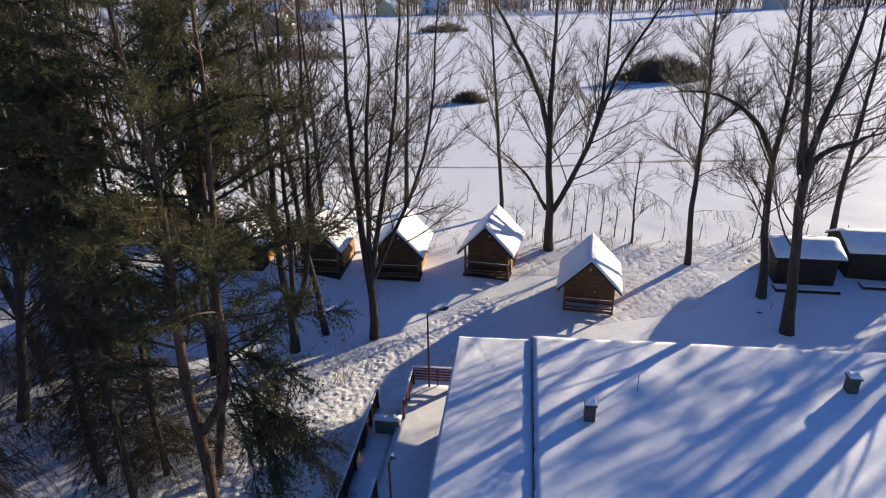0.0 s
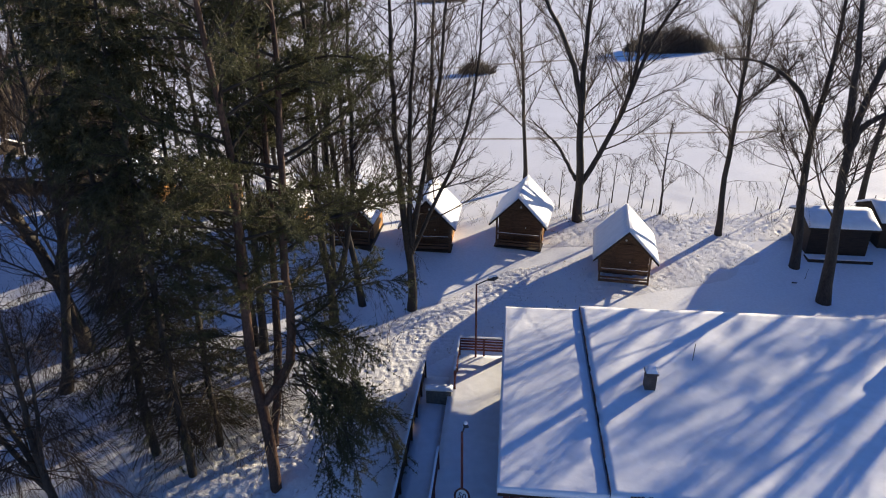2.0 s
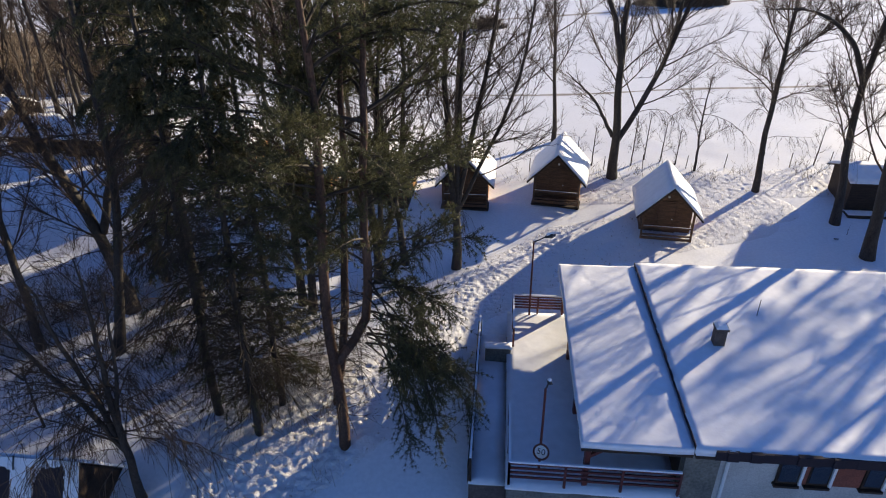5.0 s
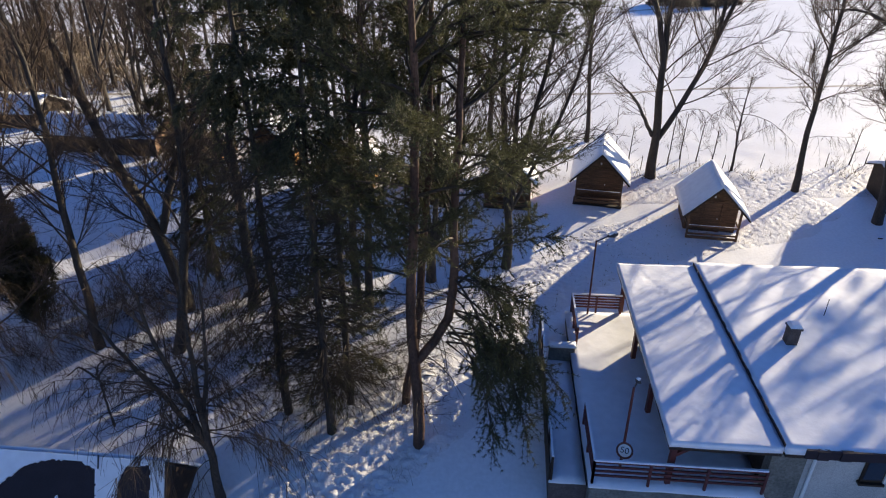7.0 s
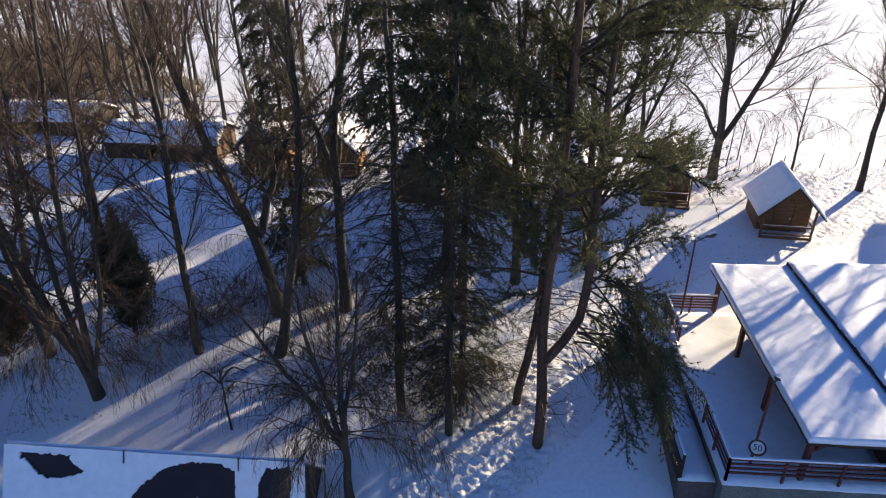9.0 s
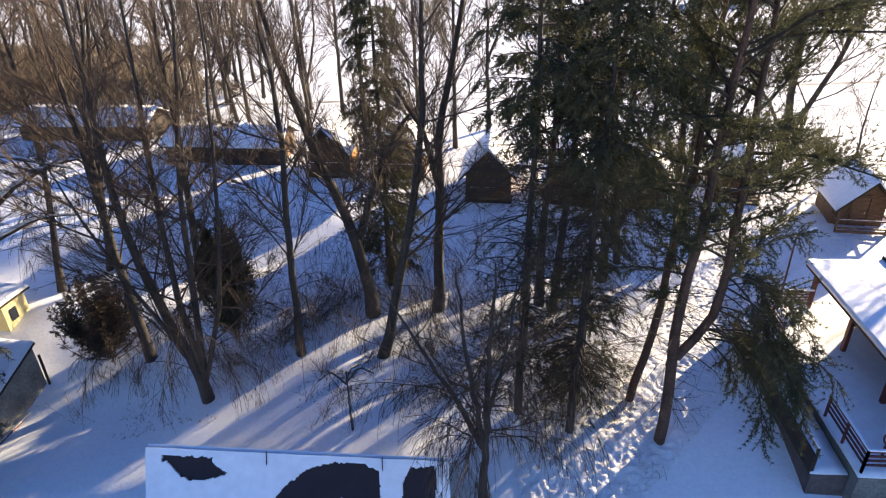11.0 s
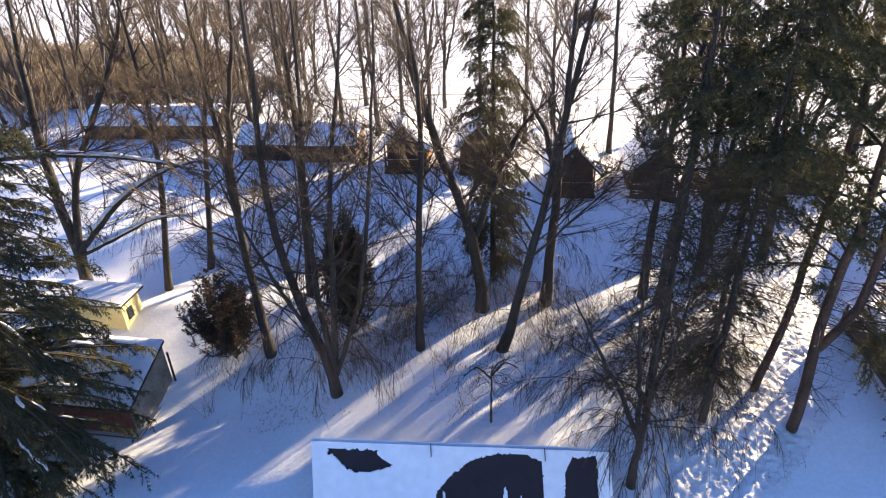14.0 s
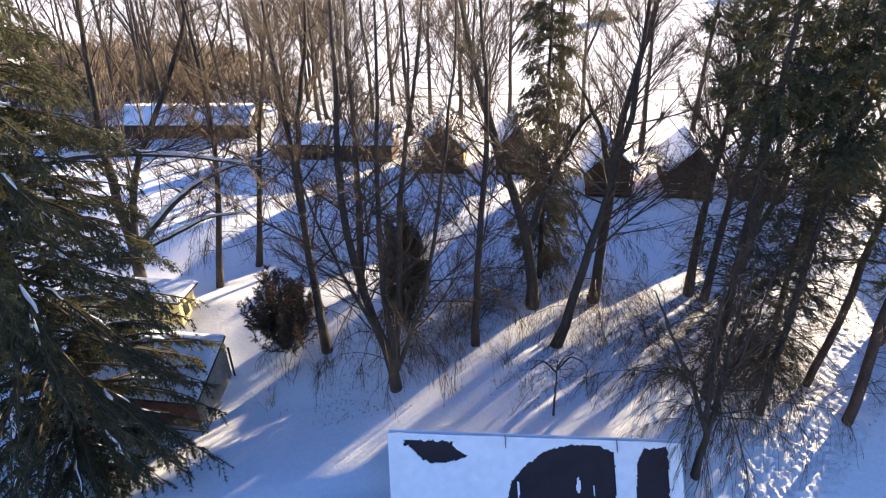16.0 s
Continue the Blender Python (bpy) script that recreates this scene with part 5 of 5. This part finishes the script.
spruce(-13.0, 18.5, 0.15, 20.0, 2.5, 2.2, 22, "tall spruce with a dark top and dead lower twigs", (0.35, 0), 320, density=1.0, thin_to=11.5, full=0.45, blade=(0.18, 0.034))
spruce(-10.75, 18.9, 0.12, 17.5, 2.0, 0.9, 23, "slender spruce with thin green boughs to the ground", (0.3, 0), 160, density=0.62, thin_to=0.0, full=0.45, blade=(0.16, 0.022), droop=0.65)
pine(-11.1, 25.4, 0.15, [[(0.1, 4.1), (0.4, 8.0), (0.4, 13.4)]], 9, 7.0, 17.0, 26, "tall pine with a dark crown", 2.6)
spruce(-18.0, 27.6, 0.14, 18.0, 2.1, 1.6, 25, "dark spruce among bare trees", (0, 0), 30, density=1.25, full=0.5, blade=(0.16, 0.024))
spruce(-36.9, 17.5, 0.32, 24.0, 6.8, 0.9, 26, "broad spruce with snow on its drooping boughs", density=0.95, snow=True, droop=0.85, blade=(0.19, 0.03), full=0.4)
# unseen spruces, added only to throw denser shade on the roof
shade = spruce(33.5, 36.2, 0.2, 14.5, 2.2, 2.5, 27, "tall spruce out of view, added to shade the lodge roof", density=0.3, blade=(0.2, 0.04))
for x, y in ((47.0, 45.0), (34.0, 39.5)):
    copy_thing(shade, pose(x, y, ground_z(x, y), 0, 0, 10 * x) @ Matrix.Scale(1.2, 4))
thuja(-24.9, 24.2, 7.0, 1.2, 31, "dark columnar thuja beside a bare tree", 1.0, 95)
thuja(-30.5, 23.8, 5.3, 1.9, 32, "wide brown-leaved bush in the snow", 2.0, 75, BROWN_LEAF)


# ---- undergrowth, saplings and dry grass ----
def brush():
    rng = np.random.default_rng(5)
    lines, C, D = [], [], []
    spots = [(rng.uniform(-21, -3.5), rng.uniform(15.5, 26)) for _ in range(230)] + [(rng.uniform(-31, -14), rng.uniform(18, 27)) for _ in range(120)] + [(rng.uniform(-25, -15.5), rng.uniform(21, 31)) for _ in range(230)] + [(rng.uniform(-2, 27), rng.uniform(37.0, 39.8)) for _ in range(110)] + [(rng.uniform(-28, 0), rng.uniform(38, 44)) for _ in range(90)]
    for x, y in spots:
        if (-8 < x < 3 and y < 24) or (y < 18 and trodden(x, y) < 0.3) or (x < -21 and y < 20.5):
            continue
        z = ground_z(x, y)
        big = rng.uniform() < 0.25
        for _ in range(int(rng.integers(3, 9))):
            az = rng.uniform(0, 2 * np.pi)
            ln = rng.uniform(0.25, 0.8) * (rng.uniform(2.0, 4.5) if big and y < 32 else 1.5 if big else 1.0)
            p = limb((x + rng.normal(0, 0.15), y + rng.normal(0, 0.15), z - 0.05), (0.45 * math.cos(az), 0.45 * math.sin(az), 1), ln, 5, rng, (0, 0, -0.3), 0.12)
            lines.append((p, 0.006 * np.array([1.2, 1, 0.8, 0.6, 0.3]) * (1.4 if big else 1), 3))
            if big:
                for _ in range(4):
                    j = int(rng.integers(1, 4))
                    lines.append((limb(p[j], unit(unit(p[j + 1] - p[j]) + rng.normal(0, 0.5, 3)), ln * 0.4, 3, rng, (0, 0, 0), 0.1), np.array([0.005, 0.004, 0.002]), 3))
    ob = new("undergrowth", tubes(lines, "undergrowth", TWIG))
    tagged(ob, "thin brown twigs of undergrowth poking from snow", "undergrowth", kind="stuff")
    for _ in range(5200):
        x, y = rng.uniform(-14, 27), rng.uniform(14.5, 39)
        k = trodden(x, y)
        if k < 0.4 or (-4.3 < x < 3 and y < 24):
            continue
        C.append((x, y, snow_z(x, y)))
        D.append((0, 0, 1.0))
    for _ in range(2600):
        x, y = rng.uniform(-29, -13), rng.uniform(19.5, 29.5)
        if vnoise(x, y, 2.6, 91) > 0.05:
            C.append((x, y, snow_z(x, y)))
            D.append((rng.normal(0, 0.2), rng.normal(0, 0.2), 1.0))
    ob = new("dry_grass", needles(C, D, 6, 0.16, 0.012, rng, 0.5, "dry_grass", DRY))
    tagged(ob, "sparse dry grass blades along the trodden path", "dry grass", kind="stuff")


brush()


def shrub(x, y, hgt, n, seed):
    """A thicket of arching stems with fine twigs, grown from one root."""
    rng = np.random.default_rng(seed)
    lines, sprigs = [], []
    for _ in range(n):
        az, ln = rng.uniform(0, 2 * np.pi), hgt * rng.uniform(0.6, 1.25)
        p = limb((rng.normal(0, 0.3), rng.normal(0, 0.3), -0.1), (0.7 * math.cos(az), 0.7 * math.sin(az), 1), ln, 7, rng, (0.5 * math.cos(az), 0.5 * math.sin(az), -0.7), 0.09)
        lines.append((p, (0.006 + 0.003 * ln) * (1 - 0.75 * np.linspace(0, 1, 7)), 4))
        for _ in range(int(ln * 4)):
            j = int(rng.integers(1, 6))
            q = limb(p[j], unit(unit(p[j + 1] - p[j]) + rng.normal(0, 0.5, 3)), rng.uniform(0.3, 0.9), 3, rng, (0, 0, -0.2), 0.12)
            lines.append((q, np.array([0.006, 0.005, 0.003]), 3))
            for _ in range(5):
                a = q[0] + (q[2] - q[0]) * rng.uniform(0.1, 1)
                sprigs.append((a, a + unit(unit(q[2] - q[0]) + rng.normal(0, 0.6, 3)) * rng.uniform(0.15, 0.45), 0.004))
    ob = thing("shrub", "leafless shrub of thin arching twigs in snow", "shrub", "leafless shrubs", at=pose(x, y, ground_z(x, y)))
    part("stem_clump", tubes(lines, "stem_clump", DEADWOOD), DEADWOOD, ob)
    tagged(part("twig_spray", cones(sprigs, "twig_spray", DEADWOOD), DEADWOOD, ob), kind="stuff")
    return ob


SHRUBS = [shrub(-21.6, 25.2, 2.6, 22, 601), shrub(-13.9, 20.4, 2.2, 20, 602)]
for k, (x, y, q) in enumerate(((-22.9, 23.8, 0.9), (-20.3, 26.6, 0.9), (-12.4, 21.6, 1.0), (-9.6, 19.6, 0.9), (-9.4, 21.6, 1.0), (-13.6, 24.0, 0.9), (-11.5, 23.0, 0.9))):
    copy_thing(SHRUBS[k % 2], pose(x, y, ground_z(x, y), 0, 0, 67 * k) @ Matrix.Scale(q, 4))
for k, (x, y, hgt) in enumerate(((9.6, 41.0, 3.2), (10.5, 40.4, 2.8), (5.8, 40.1, 2.6), (8.4, 40.0, 3.4), (11.3, 39.8, 2.4), (4.6, 39.6, 2.2), (20.5, 39.5, 2.6))):
    bare_tree(x, y, 0.03, [[(0.05, hgt * 0.5), (0.1, hgt)]], 300 + k, dense=0.8, label="thin sapling at the edge of the field", spread=0.55, twig=0.005)


def post(x, y, hgt):
    ob = thing("fence_post", "weathered wooden fence post in the snow", "fence post", "field fence", at=pose(x, y, ground_z(x, y)))
    part("stake", Shape().rod((0, 0, -0.4), (0.03, 0, hgt), 0.03, 7, 0.025), WOOD_DARK, ob)
    return ob


fp = post(6.4, 39.3, 0.95)
for k, x in enumerate((1.5, 3.9, 9.0, 11.8, 14.4, 16.9, 18.7, 21.4, 24.0, 26.5)):
    copy_thing(fp, pose(x, 39.2 + 0.1 * (k % 3), ground_z(x, 39.2), rng.uniform(-4, 4), rng.uniform(-4, 4), 0))


def platform(xa, ya, xb, yb):
    w = math.hypot(xb - xa, yb - ya)
    ob = thing("plank_platform", "low plank platform edged dark under snow", "platform", "shed platforms", at=pose(xa, ya, ground_z(xa, ya), 0, 0, math.degrees(math.atan2(yb - ya, xb - xa))))
    part("edge_board", Shape().box(0, w, 0, 0.06, -0.1, 0.16), WOOD_DARK, ob)
    part("side_board", Shape().box(0, 0.06, 0.064, 0.7, -0.1, 0.16), WOOD_DARK, ob)
    part("snow_top", Shape().box(0.03, w, 0.064, 0.7, 0.0, 0.2), ROOF_SNOW, ob)


platform(18.7, 32.4, 22.1, 31.9)
platform(23.7, 32.5, 27.0, 32.0)
fb = thing("fallen_branch", "dark fallen branch lying on the snow", "branch", at=pose(17.4, 30.4, ground_z(17.4, 30.4) + 0.05))
rg = np.random.default_rng(9)
part("branch_wood", tubes([(limb((-0.7, -0.2, 0.02), (1, 0.3, 0.12), 1.7, 6, rg, (0, 0, -0.15), 0.2), 0.035 * (1.1 - np.linspace(0, 1, 6)), 5), (limb((0.1, 0.05, 0.1), (0.6, 0.8, 0.3), 0.7, 5, rg, (0, 0, -0.3), 0.2), 0.02 * (1.1 - np.linspace(0, 1, 5)), 4)], "branch_wood", BARK), BARK, fb)


# ---- far field: tracks, thicket, hedges, village, woods ----
def track(name, pts, width, seed):
    s = Shape()
    n = 160
    for i in range(n + 1):
        f = i / n * (len(pts) - 1)
        k = min(len(pts) - 2, int(f))
        x = pts[k][0] + (pts[k + 1][0] - pts[k][0]) * (f - k)
        y = pts[k][1] + (pts[k + 1][1] - pts[k][1]) * (f - k) + 0.5 * vnoise(x, 0, 9, seed)
        w = width * (0.75 + 0.5 * vnoise(x, 3, 2.5, seed + 1))
        s.v += [(x, y - w, 0.756), (x, y + w, 0.756)]
    for i in range(n):
        s.f.append((2 * i, 2 * i + 2, 2 * i + 3, 2 * i + 1))
    tagged(part(name, s, TRACK), "rutted snowy farm track with dry grass", "track", kind="structure")


track("field_track", [(-60, 61.5), (5, 57.5), (16.5, 58.3), (45, 59.5), (90, 60)], 0.35, 71)
track("field_lane", [(-80, 88), (0, 97), (32, 107), (70, 123), (160, 150)], 0.8, 73)


def thicket(x, y, lx, ly, hgt, seed, label, name="thicket", n=1300):
    rng = np.random.default_rng(seed)
    lines = []
    for _ in range(n):
        a, q = rng.uniform(0, 2 * np.pi), math.sqrt(rng.uniform())
        px, py = x + lx * q * math.cos(a), y + ly * q * math.sin(a)
        h_ = hgt * (1 - q ** 2.2) * rng.uniform(0.55, 1.1) + 0.5
        p = limb((px, py, 0.6), (rng.normal(0, 0.3), rng.normal(0, 0.3), 1), h_, 4, rng, (0, 0, 0), 0.15)
        lines.append((p, np.array([0.05, 0.045, 0.035, 0.015]), 3))
        for _ in range(5):
            j = int(rng.integers(1, 3))
            lines.append((limb(p[j], (rng.normal(0, 0.7), rng.normal(0, 0.7), 0.7), h_ * 0.4, 2, rng, (0, 0, 0), 0.1), np.array([0.045, 0.015]), 3))
    ob = new(name, tubes(lines, name, THICKET))
    tagged(ob, label, "bushes", kind="stuff")


thicket(37.3, 111, 8, 3.5, 4.2, 81, "brown island of leafless bushes in the field")
thicket(3.5, 92, 2.6, 1.2, 1.6, 82, "low brown bushes beside the farm lane", "bushes", 260)
thicket(-38, 150, 18, 3, 4.0, 83, "brown hedge across the snowy field", "hedge", 600)
thicket(-57, 76, 17, 7, 4.2, 86, "dense brown brushwood at the edge of the wood", "brushwood", 1200)
thicket(-50, 64, 17, 5, 4.5, 88, "dense brown brushwood at the edge of the wood", "brushwood", 900)
thicket(-88, 86, 22, 10, 5.0, 87, "dense brown brushwood at the edge of the wood", "brushwood", 900)
thicket(0, 228, 9, 3, 3.5, 84, "dark hedge near the village", "hedge", 420)
thicket(-95, 200, 45, 5, 6.0, 85, "brown hedge across the snowy field", "hedge", 500)


def village_house(x, y, w, d, eave, ridge, turn, wall):
    ob = thing("village_house", "distant gabled village house with snowy roof", "house", "village houses", at=pose(x, y, 0.7, 0, 0, turn))
    part("wall", Shape().box(-w / 2, w / 2, -d / 2, d / 2, -0.3, eave), wall, ob)
    for s_ in (-1, 1):
        a = [(-w / 2 - 0.4, s_ * (d / 2 + 0.5), eave - 0.2), (w / 2 + 0.4, s_ * (d / 2 + 0.5), eave - 0.2), (w / 2 + 0.4, 0, ridge), (-w / 2 - 0.4, 0, ridge)]
        part("roof", Shape().prism(a, [(p, q, z + 0.3) for p, q, z in a]), ROOF_SNOW, ob)
    for s_ in (-1, 1):
        part("gable", Shape().add([(s_ * (w / 2 - 0.02), -d / 2, eave), (s_ * (w / 2 - 0.02), d / 2, eave), (s_ * (w / 2 - 0.02), 0, ridge), (s_ * (w / 2 - 0.3), -d / 2, eave), (s_ * (w / 2 - 0.3), d / 2, eave), (s_ * (w / 2 - 0.3), 0, ridge)], [(0, 1, 2), (5, 4, 3), (0, 3, 4, 1), (1, 4, 5, 2), (2, 5, 3, 0)]), wall, ob)
    for k in range(3):
        u = -w / 2 + w * (k + 0.5) / 3
        part("window", Shape().box(u - 0.6, u + 0.6, -d / 2 - 0.05, -d / 2 + 0.02, 1.0, 2.4), GLASS, ob)


for x, y, w, d, e, r_, a, m in ((-46, 243, 11, 9, 3.5, 7, 20, PLASTER), (-3, 352, 14, 10, 4, 8, -10, PLASTER), (-28, 350, 11, 9, 4, 7.5, 70, YELLOW), (-55, 225, 10, 9, 3.5, 7, 80, STONE), (-110, 330, 14, 10, 4, 8, 10, PLASTER), (42, 400, 16, 10, 4, 8, 0, PLASTER), (-75, 300, 12, 9, 4, 8, -20, BRICKRED), (-140, 290, 12, 9, 4, 8, 30, PLASTER)):
    village_house(x, y, w, d, e, r_, a, m)


def far_woods():
    rng = np.random.default_rng(12)
    lines = []
    for _ in range(1500):
        x = rng.uniform(-330, 420)
        y = 345 + 0.05 * abs(x) + rng.exponential(25)
        h_ = rng.uniform(9, 17)
        p = limb((x, y, 0.4), (0, 0, 1), h_, 4, rng, (0, 0, 0), 0.04)
        lines.append((p, np.array([0.25, 0.2, 0.15, 0.05]), 3))
        for _ in range(6):
            j = int(rng.integers(1, 3))
            lines.append((limb(p[j], (rng.normal(0, 0.6), rng.normal(0, 0.6), 0.8), h_ * 0.4, 2, rng, (0, 0, 0), 0.1), np.array([0.2, 0.05]), 3))
    tagged(new("far_woods", tubes(lines, "far_woods", THICKET)), "far leafless woods along the horizon", "woods", kind="stuff")


far_woods()
tw = thing("concrete_tower", "pale tapered concrete tower far off", "tower", at=pose(172, 352, 0.5))
part("shaft", Shape().rod((0, 0, 0), (0, 0, 32), 6.5, 24, 5.0), PLASTER, tw)
